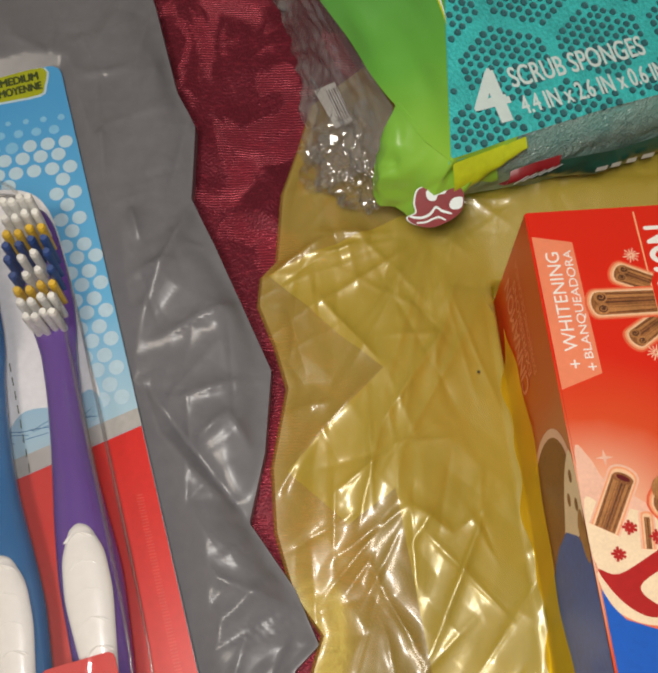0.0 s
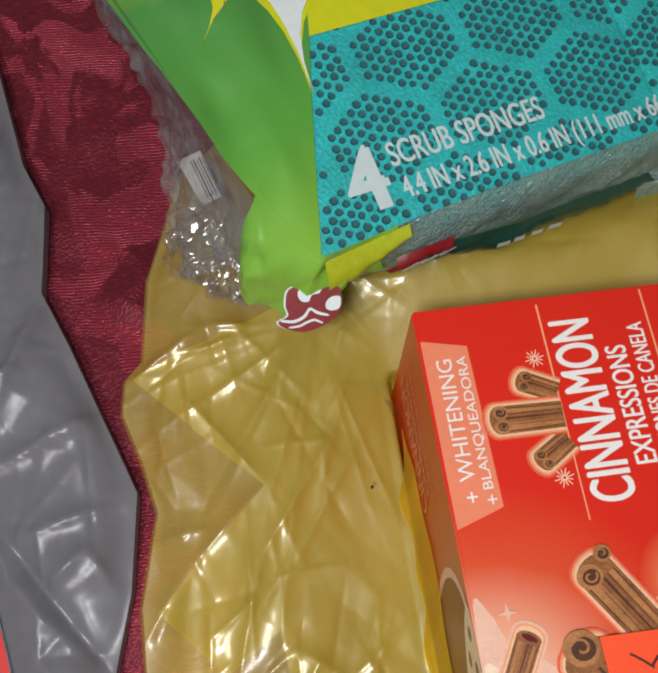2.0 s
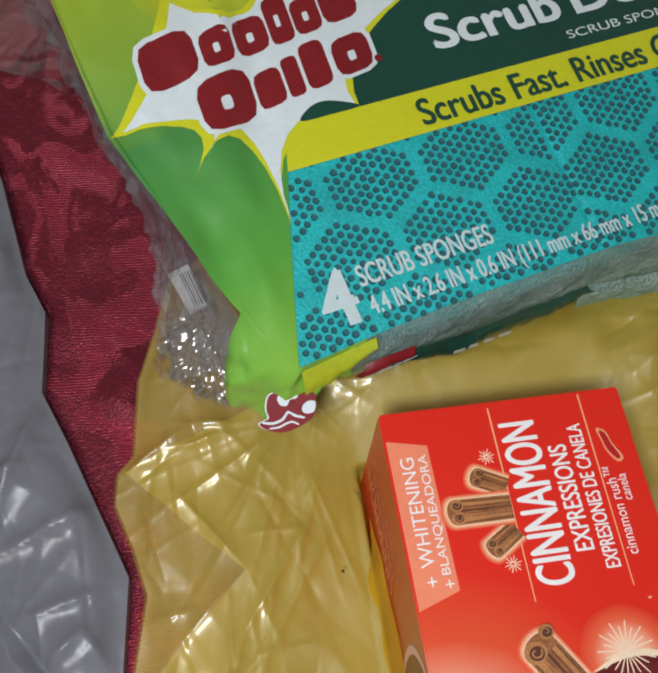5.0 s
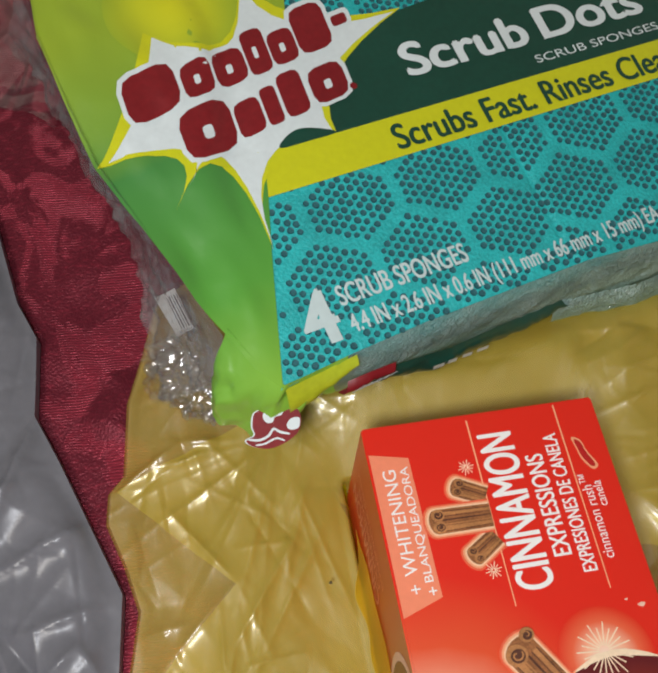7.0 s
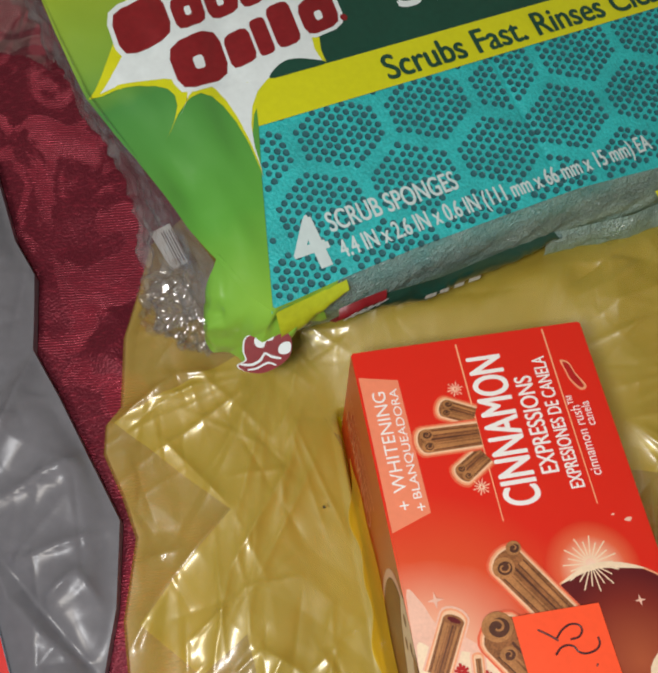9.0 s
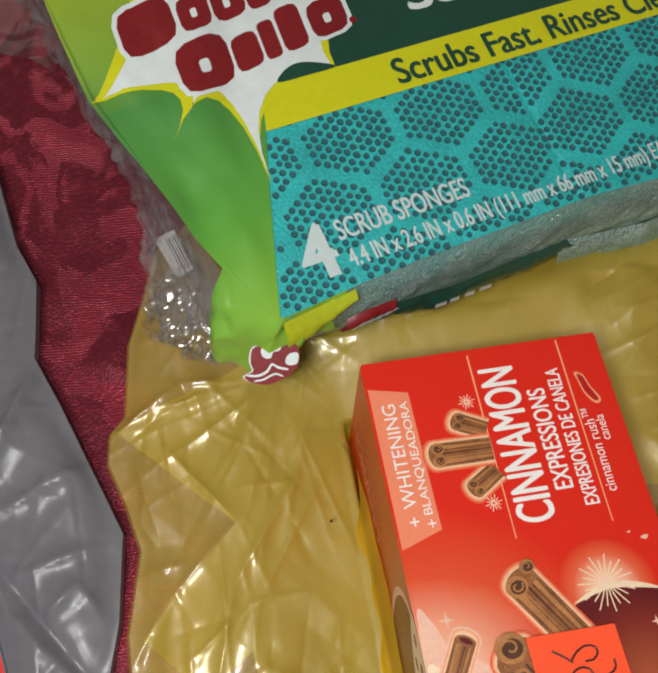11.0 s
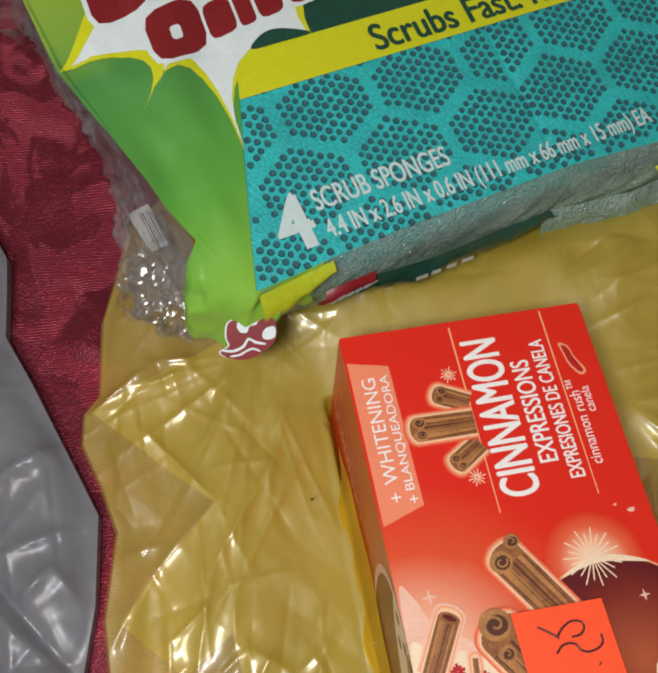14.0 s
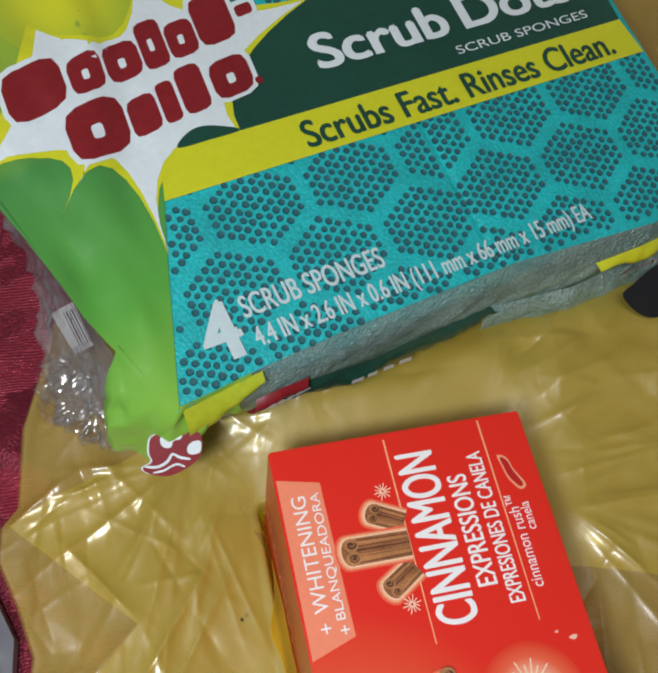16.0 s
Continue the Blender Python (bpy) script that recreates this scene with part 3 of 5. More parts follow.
Z = Z + 0.95 * facets(X, Y, 61, 8, 1.8, -35, 0.2) * np.exp(-((E_ - 8) / 7) ** 2) * ease(0, 3, E_)
Z = Z + creases(X, Y, 33, 330, (-12, 180, -20, 150), 72, 0.75) * (1 + 0.5 * ease(85, 100, X)) * (0.8 + 0.3 * low) * ease(0, 4, E_)
bu, bv, bw = local(BOX, X, Y, Z)
away = outside(bu, bv, 0, BOX_W, -BOX_L, 0)
Z = soft_min(Z, np.maximum(plane_z(BOX, X, Y, -BOX_H) - 0.6 + 8.5 * ease(0.2, 1.6, away) + 0.5 * away, 2.2), 3.0 * ease(0.5, 4, away))
pu, pv, pw = local(PACK, X, Y, Z)
away = outside(pu, pv, 0, 140, 2, 112)
Z = soft_min(Z, np.maximum(plane_z(PACK, X, Y, -30.5) + 0.9 * away, 2.4), 3.0 * ease(0.5, 4, away))
Z = np.maximum(Z, 3.2 + rise(X))
sheet("upper_film", X, Y, Z, M_YELLOW, yellow)


def on_bag(x, y):
    """Height of the upper film, read between the points of its grid."""
    r = np.clip((y - yy[0]) / (yy[1] - yy[0]), 0, len(yy) - 1.001)
    c = np.interp(x - yellow_edge(y), ee, np.arange(len(ee)))
    a, b = np.floor(r).astype(int), np.minimum(np.floor(c).astype(int), len(ee) - 2)
    f, g = r - a, c - b
    return (Z[a, b] * (1 - g) + Z[a, b + 1] * g) * (1 - f) + (Z[a + 1, b] * (1 - g) + Z[a + 1, b + 1] * g) * f


# where the film lies double, folded under itself along straight edges
for a, b, c, d in (((-14, 91), (12, 67.5), (46, 64), (26, 110)), ((12, 67.5), (-9, 45), (4, 33), (46, 64)), ((46, 64), (14, 40.4), (21, 2), (52, 2)), ((37, 85), (26, 110), (185, 155), (185, 50))):
    p, q = np.meshgrid(np.linspace(0, 1, 90), np.linspace(0, 1, 90))
    Xi, Yi = ((1 - q) * ((1 - p) * a[n] + p * b[n]) + q * ((1 - p) * d[n] + p * c[n]) for n in (0, 1))
    sheet("folded_layer", Xi, Yi, on_bag(Xi, Yi) - 0.3, M_YELLOW_INNER, yellow, "deep yellow doubled film")
# loose fold of the bag leaning on the carton's foot, its backlit glow put into the colour
ss, vs = np.meshgrid(np.linspace(0, 1, 30), np.linspace(-11, -150, 160))
us = -0.4 - (2.4 + 0.6 * np.sin(vs / 5.0) + 0.5 * np.sin(vs / 2.3)) * (1 - ss) * ease(9, 30, -vs)
hs = -BOX_H + 9.5 + (6.5 + 1.4 * np.sin(vs / 9.0) + 0.8 * np.sin(vs / 3.7)) * ss * ease(11, 24, -vs)
W = np.array(BOX)
Xs, Ys, Zs = [W[a, 0] * us + W[a, 1] * vs + W[a, 2] * hs + W[a, 3] * 1000 for a in range(3)]
sheet("side_fold", Xs, Ys, Zs, M_YELLOW_BACKLIT, yellow, "yellow fold against the carton, backlit glow painted into its colour")
Zb = rise(X) + 2.3 + 0.3 * ease(0, 10, E_) + 0.25 * crumple(X, Y, 51, 13, 2.0, 50)
sheet("lower_film", X, Y, np.minimum(Zb, Z - 0.7), M_YELLOW_BACK, yellow)
es, ys = np.meshgrid(np.linspace(0, 1, 8), yy)
sheet("folded_edge", yellow_edge(ys) - 0.5 * np.sin(es * 3.1) - 0.5 * es, ys, Z[:, :1] * (1 - es) + 9.8 * es, M_YELLOW, yellow)

# ---- toothpaste carton ----
carton = thing("toothpaste_carton", "red printed toothpaste carton with an orange price sticker", "carton", BOX)
bm = bmesh.new()
bmesh.ops.create_cube(bm, size=1)
for w in bm.verts:
    w.co = Vector(((w.co.x + 0.5) * BOX_W, (w.co.y - 0.5) * BOX_L, (w.co.z - 0.5) * BOX_H))
bmesh.ops.bevel(bm, geom=bm.edges[:], offset=0.35, segments=2, affect="EDGES")
body = part("body", bm, M_RED, carton)
body.data.materials.append(M_REDSIDE)
body.data.materials.append(M_BOARD)
for f in body.data.polygons:
    f.material_index = 1 if f.normal.x < -0.9 else (2 if abs(f.normal.z) < 0.9 and abs(f.normal.x) < 0.9 and f.area < 2e-4 and f.normal.y > 0.2 and abs(f.normal.x) > 0.2 else 0)
T = 0.10


def on_top(name, outline, material, layer=1, label=""):
    return shape(name, outline, T * layer, material, carton, label, thick=0.08)


def burst(cx, cy, r, rays, w, material, name="snowflake_print", inner=0.0, layer=2):
    bm = bmesh.new()
    for k in range(rays):
        a = 2 * math.pi * k / rays + 0.2
        d = Vector((math.cos(a), math.sin(a)))
        rr = r * (1 if k % 2 == 0 else 0.8)
        slab(bm, band(Vector((cx, cy)) + d * inner, Vector((cx, cy)) + d * rr, w), T * layer + 0.002 * k, 0)
    return part(name, bm, material, carton)


# peach corner banner and its words
on_top("banner_print", [(0.45, -6.0), (8.4, -7.8), (8.7, -36.6), (0.45, -39.4)], M_PEACH)
lettering("WHITENING", (5.1, -31.7), (21.8, 2.7), 90, M_WHITE, carton, T * 2)
lettering("BLANQUEADORA", (8.0, -33.4), (23.8, 2.0), 90, M_WHITE, carton, T * 2)
lettering("+", (4.8, -35.3), (1.8, 1.8), 90, M_WHITE, carton, T * 2)
lettering("+", (7.9, -36.0), (1.6, 1.6), 90, M_WHITE, carton, T * 2)
# flavour words
lettering("CINNAMON", (30.95, -38.0), (32.7, 7.4), 90, M_WHITE, carton, T, bold=0.17)
lettering("EXPRESSIONS", (36.0, -32.5), (21.4, 3.7), 90, M_WHITE, carton, T, bold=0.08)
lettering("EXPRESIONES DE CANELA", (40.1, -36.4), (29.3, 2.9), 90, M_WHITE, carton, T, bold=0.06)
lettering("cinnamon rush\u2122", (44.2, -34.5), (17.6, 2.3), 90, M_WHITE, carton, T)
lettering("canela", (46.3, -24.0), (5.4, 1.9), 90, M_WHITE, carton, T)
on_top("line_print", band((22.25, -1.5), (22.15, -40.6), 0.34, 0.2), M_GOLDLINE)
on_top("line_print", band((41.5, -0.8), (41.35, -40.2), 0.34, 0.2), M_GOLDLINE)
on_top("chilli_print", smooth_loop([(43.2, -8.6), (44.9, -9.4), (45.6, -12.0), (47.0, -15.2), (45.6, -16.0), (44.0, -13.6), (43.5, -11.0)]), M_HALO)
on_top("chilli_glint_print", smooth_loop([(43.6, -9.2), (44.7, -9.9), (45.3, -12.2), (46.4, -15.0), (45.6, -15.4), (44.3, -13.4), (43.8, -11.2)]), M_FLOWER, 2)
for x, y in ((19.6, -11.7), (19.7, -33.2)):
    burst(x, y, 1.75, 12, 0.17, M_CREAM, inner=0.25)
for x, y, s in ((46.3, -44.2, 0.8), (43.6, -42.8, 0.35)):
    on_top("speck_print", smooth_loop([(x - s, y), (x, y + 0.5 * s), (x + s, y + 0.2), (x + 0.2, y - 0.6 * s)], 3), M_BLUSH)


def scroll(cx, cy, r, layer, turn=0.0):
    """The rolled end of a quill: a light disc with a dark spiral groove."""
    on_top("rolled_end_print", ring(cx, cy, r, r * 0.9, turn=turn), M_BARKLIGHT, layer)
    on_top("rolled_hollow_print", ring(cx + 0.10 * r, cy - 0.05 * r, r * 0.66, r * 0.58, turn=turn), M_BARKDARK, layer + 0.4)
    t = np.linspace(0.2, 1.75 * math.pi, 16)
    rad = r * (0.66 - 0.075 * t)
    bm = bmesh.new()
    A, B = ([bm.verts.new((cx + q * math.cos(-a + turn), cy + 0.9 * q * math.sin(-a + turn), T * (layer + 0.8))) for a, q in zip(t, line)] for line in (rad, rad - 0.15 * r))
    for k in range(len(A) - 1):
        bm.faces.new((A[k], A[k + 1], B[k + 1], B[k]))
    bmesh.ops.recalc_face_normals(bm, faces=bm.faces[:])
    part("rolled_lip_print", bm, M_BARKLIGHT, carton)


def stick(p, q, w, layer, curls=True, flat=False, split=False):
    """A printed cinnamon quill: glow, bark with light and dark streaks, and the rolled end."""
    p, q = Vector(p), Vector(q)
    d = (q - p).normalized()
    s = Vector((-d.y, d.x))
    n = [on_top("glow_print", band(p - d * 0.6, q, w + 1.9, w + 1.8, True), M_GLOWDIM if curls or w > 5 else M_BLUSH, layer - 0.3),
         on_top("glow_print", band(p - d * 0.4, q, w + 1.2, w + 1.1, True), M_HALO, layer),
         on_top("glow_print", band(p - d * 0.2, q, w + 0.6, w + 0.5, True), M_GLOWBRIGHT, layer + 0.4),
         on_top("bark_print", band(p, q, w, w * 0.94, not flat), M_BARK, layer + 1)]
    for o, f, m in ((-0.30, 0.20, M_BARKLIGHT), (0.30, 0.14, M_BARKLIGHT), (0.04, 0.07, M_BARKDARK), (0.40, 0.03, M_BARKDARK), (0.19, 0.03, M_BARKDARK), (-0.14, 0.05, M_BARKLIGHT), (-0.41, 0.03, M_BARKDARK)):
        on_top("bark_streak_print", band(p + s * o * w + d * w * 0.25, q + s * o * w * 0.9, f * w, f * w * 0.5), m, layer + 1.5)
    if curls:
        for o in (-0.24, 0.26):
            c = p + s * o * w + d * w * 0.08
            scroll(c.x, c.y, w * 0.27, layer + 2, 0.6 if o < 0 else 2.4)


stick((16.6, -15.6), (22.1, -18.3), 3.9, 1)
stick((16.9, -29.9), (22.1, -26.6), 3.9, 1.2)
stick((11.0, -22.1), (22.1, -22.3), 5.0, 3)
# lower picture: pale swirl, mug, sticks, stars
on_top("swirl_print", smooth_loop([(0.5, -51.5), (3.0, -53.0), (5.0, -57.5), (9.5, -60.5), (15.0, -66.0), (14.0, -71.5), (7.0, -73.6), (0.5, -73.0)], 5), M_BLUSH, 0.6)
on_top("swirl_print", smooth_loop([(0.5, -60.5), (4.0, -62.0), (9.0, -63.0), (16.0, -66.5), (17.0, -71.5), (7.0, -73.5), (0.5, -72.5)], 5), M_CREAM, 0.9)
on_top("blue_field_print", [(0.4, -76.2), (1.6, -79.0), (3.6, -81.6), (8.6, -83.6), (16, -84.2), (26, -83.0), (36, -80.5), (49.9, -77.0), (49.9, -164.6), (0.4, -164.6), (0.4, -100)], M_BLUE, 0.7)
on_top("swirl_print", smooth_loop([(0.5, -73.2), (4.5, -74.4), (12, -71.0), (22, -68), (34, -84), (20, -83.2), (8.6, -83.0), (3.4, -81.0), (1.4, -78.4), (0.5, -76.0)], 5), M_CREAM, 1.0)
on_top("ribbon_print", smooth_loop([(0.5, -73.0), (4.0, -74.0), (11.6, -70.4), (20, -66), (20, -70), (12.5, -73.2), (7.2, -76.4), (9.5, -79.6), (14, -81.0), (8.0, -81.6), (3.4, -78.4)], 5), M_FLOWER, 1.3)
on_top("mug_rim_print", ring(38.0, -68.3, 16.7, n=48), M_HALO, 1.6)
on_top("mug_print", ring(38.0, -68.3, 16.3, n=48), M_MUG, 2.0)
on_top("steam_glow_print", ring(36.5, -52.5, 9.4, n=40), M_GLOW, 1.2)
on_top("mug_rim_print", smooth_loop([(29.6, -54.2), (33.4, -52.2), (37.4, -51.5), (42.0, -52.1), (46.4, -54.0), (42.0, -53.2), (37.4, -52.6), (33.4, -53.2)], 4), M_CREAM, 2.4)
burst(36.3, -51.4, 5.4, 22, 0.24, M_CREAM, "sparkle_print", 1.0, 3)
on_top("leaf_swirl_print", smooth_loop([(41.0, -72.5), (45.5, -67.5), (49.8, -63.0), (49.9, -74.0), (44.0, -80.0)], 5), M_CREAM, 2.6)
for x, y in ((44.6, -69.6), (47.2, -66.4)):
    burst(x, y, 1.2, 8, 0.42, M_BARK, "star_anise_print", 0.15, 3.6)
for x, y, s in ((43.4, -59.6, 1.1), (28.6, -57.0, 0.9), (5.6, -53.2, 1.6)):
    on_top("twinkle_print", [(x, y + s), (x + 0.2 * s, y + 0.2 * s), (x + s, y), (x + 0.2 * s, y - 0.2 * s), (x, y - s), (x - 0.2 * s, y - 0.2 * s), (x - s, y), (x - 0.2 * s, y + 0.2 * s)], M_BLUSH, 3.4)
stick((8.1, -57.2), (3.0, -66.2), 3.9, 2.2, curls=False, flat=True)
on_top("stick_end_print", ring(8.15, -57.3, 1.9, 0.9, turn=-30), M_BARK, 4.4)
on_top("stick_end_print", ring(8.15, -57.3, 1.3, 0.5, turn=-30), M_MUG, 4.7)
stick((10.85, -64.6), (10.1, -70.2), 1.0, 2.0, curls=False, flat=True)
for x, y in ((7.4, -66.2), (4.5, -70.7), (11.9, -68.2)):
    burst(x, y, 1.35, 9, 0.5, M_FLOWER, "star_anise_print", 0.1, 4.0)
stick((20.6, -48.6), (29.5, -62.5), 6.6, 4.2, curls=False)
stick((16.2, -61.4), (24.0, -73.5), 8.2, 5.0, curls=False)
for cx, cy, r in ((22.4, -46.2, 1.5), (19.6, -49.6, 2.2), (15.6, -59.9, 3.0), (16.4, -65.0, 1.6)):
    scroll(cx, cy, r, 8.6, cx)
# price sticker with pen strokes
sticker = shape("price_sticker", [(18.6, -58.7), (35.2, -58.9), (35.6, -75.2), (18.9, -75.0)], 1.25, M_STICKER, carton, "fluorescent orange paper price sticker", thick=0.1)


def pen(points, r=0.2):
    cu = bpy.data.curves.new("pen_stroke", "CURVE")
    cu.dimensions, cu.bevel_depth, cu.bevel_resolution = "3D", r * MM, 1
    sp = cu.splines.new("BEZIER")
    sp.bezier_points.add(len(points) - 1)
    for b, (x, y) in zip(sp.bezier_points, points):
        b.co, b.handle_left_type, b.handle_right_type = (x * MM, y * MM, 1.27 * MM), "AUTO", "AUTO"
    tmp = new("pen_stroke", cu)
    bpy.context.view_layer.update()
    me = bpy.data.meshes.new_from_object(tmp.evaluated_get(bpy.context.evaluated_depsgraph_get()))
    bpy.data.objects.remove(tmp)
    me.materials.clear()
    return link("pen_stroke", me, M_INK, sticker)


pen([(22.6, -61.7), (24.4, -63.0), (25.8, -64.2)])
pen([(25.6, -63.8), (27.2, -62.4), (29.3, -61.8), (30.6, -62.6), (30.0, -64.0), (28.0, -64.4)])
pen([(24.6, -66.6), (26.2, -65.4), (28.2, -65.6), (29.0, -66.8), (31.0, -67.2), (33.0, -66.2), (33.2, -64.8)])
pen([(31.4, -69.4), (31.6, -69.6)], 0.3)
pen([(25.0, -70.6), (28.5, -71.0), (32.4, -71.6)])


# left side panel
def side(outline, material, d=0.08, name="side_print", label=""):
    bm = bmesh.new()
    vs = [bm.verts.new((-d, y, -h)) for h, y in outline]
    bm.faces.new(vs)
    bmesh.ops.recalc_face_normals(bm, faces=bm.faces[:])
    return part(name, bm, material, carton, label)


to_side = lambda a, b, c: (-0.1, b, a)
lettering("CINNAMON", (-20.2, -30.4), (26.6, 6.0), 90, M_PEACH, carton, 0, place=to_side, bold=0.2)
lettering("EXPRESSIONS", (-16.2, -28.6), (22.0, 2.9), 90, M_PEACH, carton, 0, place=to_side, bold=0.1)
lettering("EXPRESIONES DE CANELA", (-12.4, -30.0), (26.0, 2.2), 90, M_PEACH, carton, 0, 0.0, place=to_side)
side(ring(19, -57.5, 18.5, 14.5, turn=-22, n=40), M_BLUSH, 0.06, "mug_glow_print")
side(ring(19.5, -58, 17.5, 13.2, turn=-22, n=40), M_MUGSIDE, 0.10, "mug_print")
side(smooth_loop([(0.5, -51.5), (5, -52.0), (9, -56.0), (13, -62), (16, -67), (8, -66), (0.5, -64)], 4), M_CREAM, 0.14, "swirl_print")
for h, y in ((3.5, -55.0), (7.0, -58.5), (3.0, -60.5)):
    side(ring(h, y, 1.0, 1.3, n=10), M_BARK, 0.18, "star_anise_print")
side([(0.4, -70.5), (6, -65.5), (13, -63.0), (20, -64.5), (28, -68.5), (40.6, -71.5), (40.6, -164), (0.4, -164)], M_BLUESIDE, 0.16, "blue_field_print")
side(band((30, -44), (26, -68), 3.4, 2.0), M_BARK, 0.16, "bark_print")
side(band((34, -46), (33, -70), 2.4, 2.0), M_BARKLIGHT, 0.15, "bark_print")
side(smooth_loop([(1.0, -62), (4.5, -64), (3.0, -70), (0.6, -71)], 4), M_BARKLIGHT, 0.2, "bark_print")

# ---- sponge package ----
pack = thing("sponge_package", "printed plastic package of teal scrub sponges in crinkled film", "sponge package", PACK)


def left_edge(v):
    return 0.0 + 0.363 * v


def swell(u, v):
    """The front panel: flat over the sponges, folded and sagging in the loose side gusset."""
    s = left_edge(min(max(v, 0), 60)) - u
    if s <= 0:
        return 0.0
    k = min(1.0, s / 8)
    return k * (2.4 * noise.noise((u * 0.10, v * 0.035, 3.1)) + 0.6 * noise.noise((u * 0.22 + 4, v * 0.11, 7.7)) - 0.004 * s * max(0.0, s - 16)) - 0.10 * s * k * min(1.0, max(0.0, (26 - v) / 18))


bm = bmesh.new()
bmesh.ops.create_cube(bm, size=1)
for w in bm.verts:
    low = w.co.z < 0
    w.co = Vector((1.5 + (w.co.x + 0.5) * 138, 3.0 + (w.co.y + 0.5) * 110, -1.0 if not low else -29.5))
    if w.co.x < 30 and w.co.y > 60:
        w.co.x = 28.0
bmesh.ops.bevel(bm, geom=bm.edges[:], offset=1.6, segments=3, affect="EDGES")
part("sponge", bm, M_TEAL, pack, "teal scrub sponges with dark dots", True)

# printed face over the sponges, with the seam between two sponges and soft edges
U, V = np.meshgrid(np.linspace(0, 142, 190), np.linspace(0, 114, 150))
F = U * 0
U2 = U + (1 - U / 142) * np.interp(V, [0, 60, 114], [0, 21.8, 24])
V2 = V + np.interp(U, [0, 17, 36, 79, 117, 142], [0, 1.9, 2.8, 3.0, -0.2, 1.0]) * (1 - V / 114)
seam = np.exp(-((U2 - 75.5) / 0.5) ** 2)
F = -0.55 * seam - 0.6 * np.exp(-V / 0.7) - 0.5 * np.exp(-(142 - U) / 1.0) + 0.06 * crumple(U2, V2, 61, 7, 2, 80)
sheet("front_film", U2, V2, F, M_TEAL, pack, "teal sponge face seen through film")

# dots in hexagon groups
rng = np.random.default_rng(4)
bm = bmesh.new()
HX, HY = 22.8, 15.8
centres = [(20.0 + HX * (i + 0.5 * (j % 2)), 17.8 + HY * j, -20, 75.0) for i in range(-2, 4) for j in range(-2, 7)]
centres += [(85.8 - HX + HX * (i + 0.5 * (j % 2)), 20.4 + HY * j, 76.0, 150) for i in range(-2, 5) for j in range(-2, 7)]
axes = [(1, 0, HX / 2), (-1, 0, HX / 2)] + [(s * HX / 2 / math.hypot(HX / 2, HY), t * HY / math.hypot(HX / 2, HY), math.hypot(HX / 2, HY) / 2) for s in (1, -1) for t in (1, -1)]
for cx, cy, lo_u, hi_u in centres:
    for i in range(-8, 9):
        for j in range(-8, 9):
            dx, dy = 2.14 * (i + 0.5 * (j % 2)), 1.855 * j
            dx, dy = dx * math.cos(0.55) - dy * math.sin(0.55), dx * math.sin(0.55) + dy * math.cos(0.55)
            if max(dx * a + dy * b - h for a, b, h in axes) > -1.3:
                continue
            x, y = cx + dx + rng.normal(0, 0.10), cy + dy + rng.normal(0, 0.10)
            if not (left_edge(y) + 0.4 < x < 140.5 and lo_u < x < hi_u and 1.6 + 1.6 * math.sin(x / 40) < y < 112) or 41 < y < 74:
                continue
            r = 0.79 + rng.normal(0, 0.05)
            wob = [1 + rng.normal(0, 0.05) for _ in range(8)]
            rows = [[bm.verts.new((x + r * f * wob[k] * math.cos(0.785 * k), y + r * f * wob[k] * math.sin(0.785 * k), z)) for k in range(8)] for f, z in ((1.0, -0.12), (0.92, 0.30), (0.66, 0.14))]
            bm.faces.new(rows[2])
            for low_row, high_row in zip(rows, rows[1:]):
                for k in range(8):
                    bm.faces.new((low_row[k], low_row[(k + 1) % 8], high_row[(k + 1) % 8], high_row[k]))
tagged(part("dots", bm, M_DOT, pack, "dark teal scrubbing dots in hexagon groups"), kind="stuff")

G = 0.34


def on_pack(name, outline, material, layer, label="", cell=3.0):
    return shape(name, outline, G + 0.10 * layer, material, pack, label, bend=swell, cell=cell)


# gusset in green, clear edge beyond it
on_pack("green_gusset", [(0.2, 0.0), (10.6, 29.6), (14.7, 40.5), (22, 50.5), (24, 76), (26, 112), (-14, 112), (-17.5, 94.5), (-17.4, 78), (-16.8, 60.3), (-14.6, 50), (-12.8, 43), (-10.8, 33), (-8.8, 24), (-5.4, 13.7), (-3.4, 6)], M_GREEN, 0, "green printed side gusset with soft folds", 2.2)
on_pack("yellow_band", [(14.7, 40.5), (140.7, 40.5), (139.6, 50.6), (18.0, 50.6)], M_LIME, 1)
on_pack("dark_green_field", [(20.0, 50.6), (139.6, 50.6), (140.4, 66), (141, 80), (120, 80.5), (96, 79.8), (75, 78.2), (55, 75.9), (38, 70)], M_DARKGREEN, 1)
on_pack("dark_lens_print", smooth_loop([(22.0, 50.7), (24.4, 53.0), (28.0, 54.0), (32.0, 53.0), (36.0, 50.7), (29, 50.5)], 4), M_DARKGREEN, 3.2)
# splash with yellow rim
tips = [(-16.4, 59.9), (-5.0, 44.2), (10.7, 28.6), (36.0, 50.6), (66, 77.6), (31.5, 98.0), (4.5, 87.8)]
dips = [(-0.5, 55.0), (8.0, 50.6), (17.6, 46.5), (43.0, 65.0), (40.0, 83.0), (20.0, 80.0), (-7.0, 70.0)]
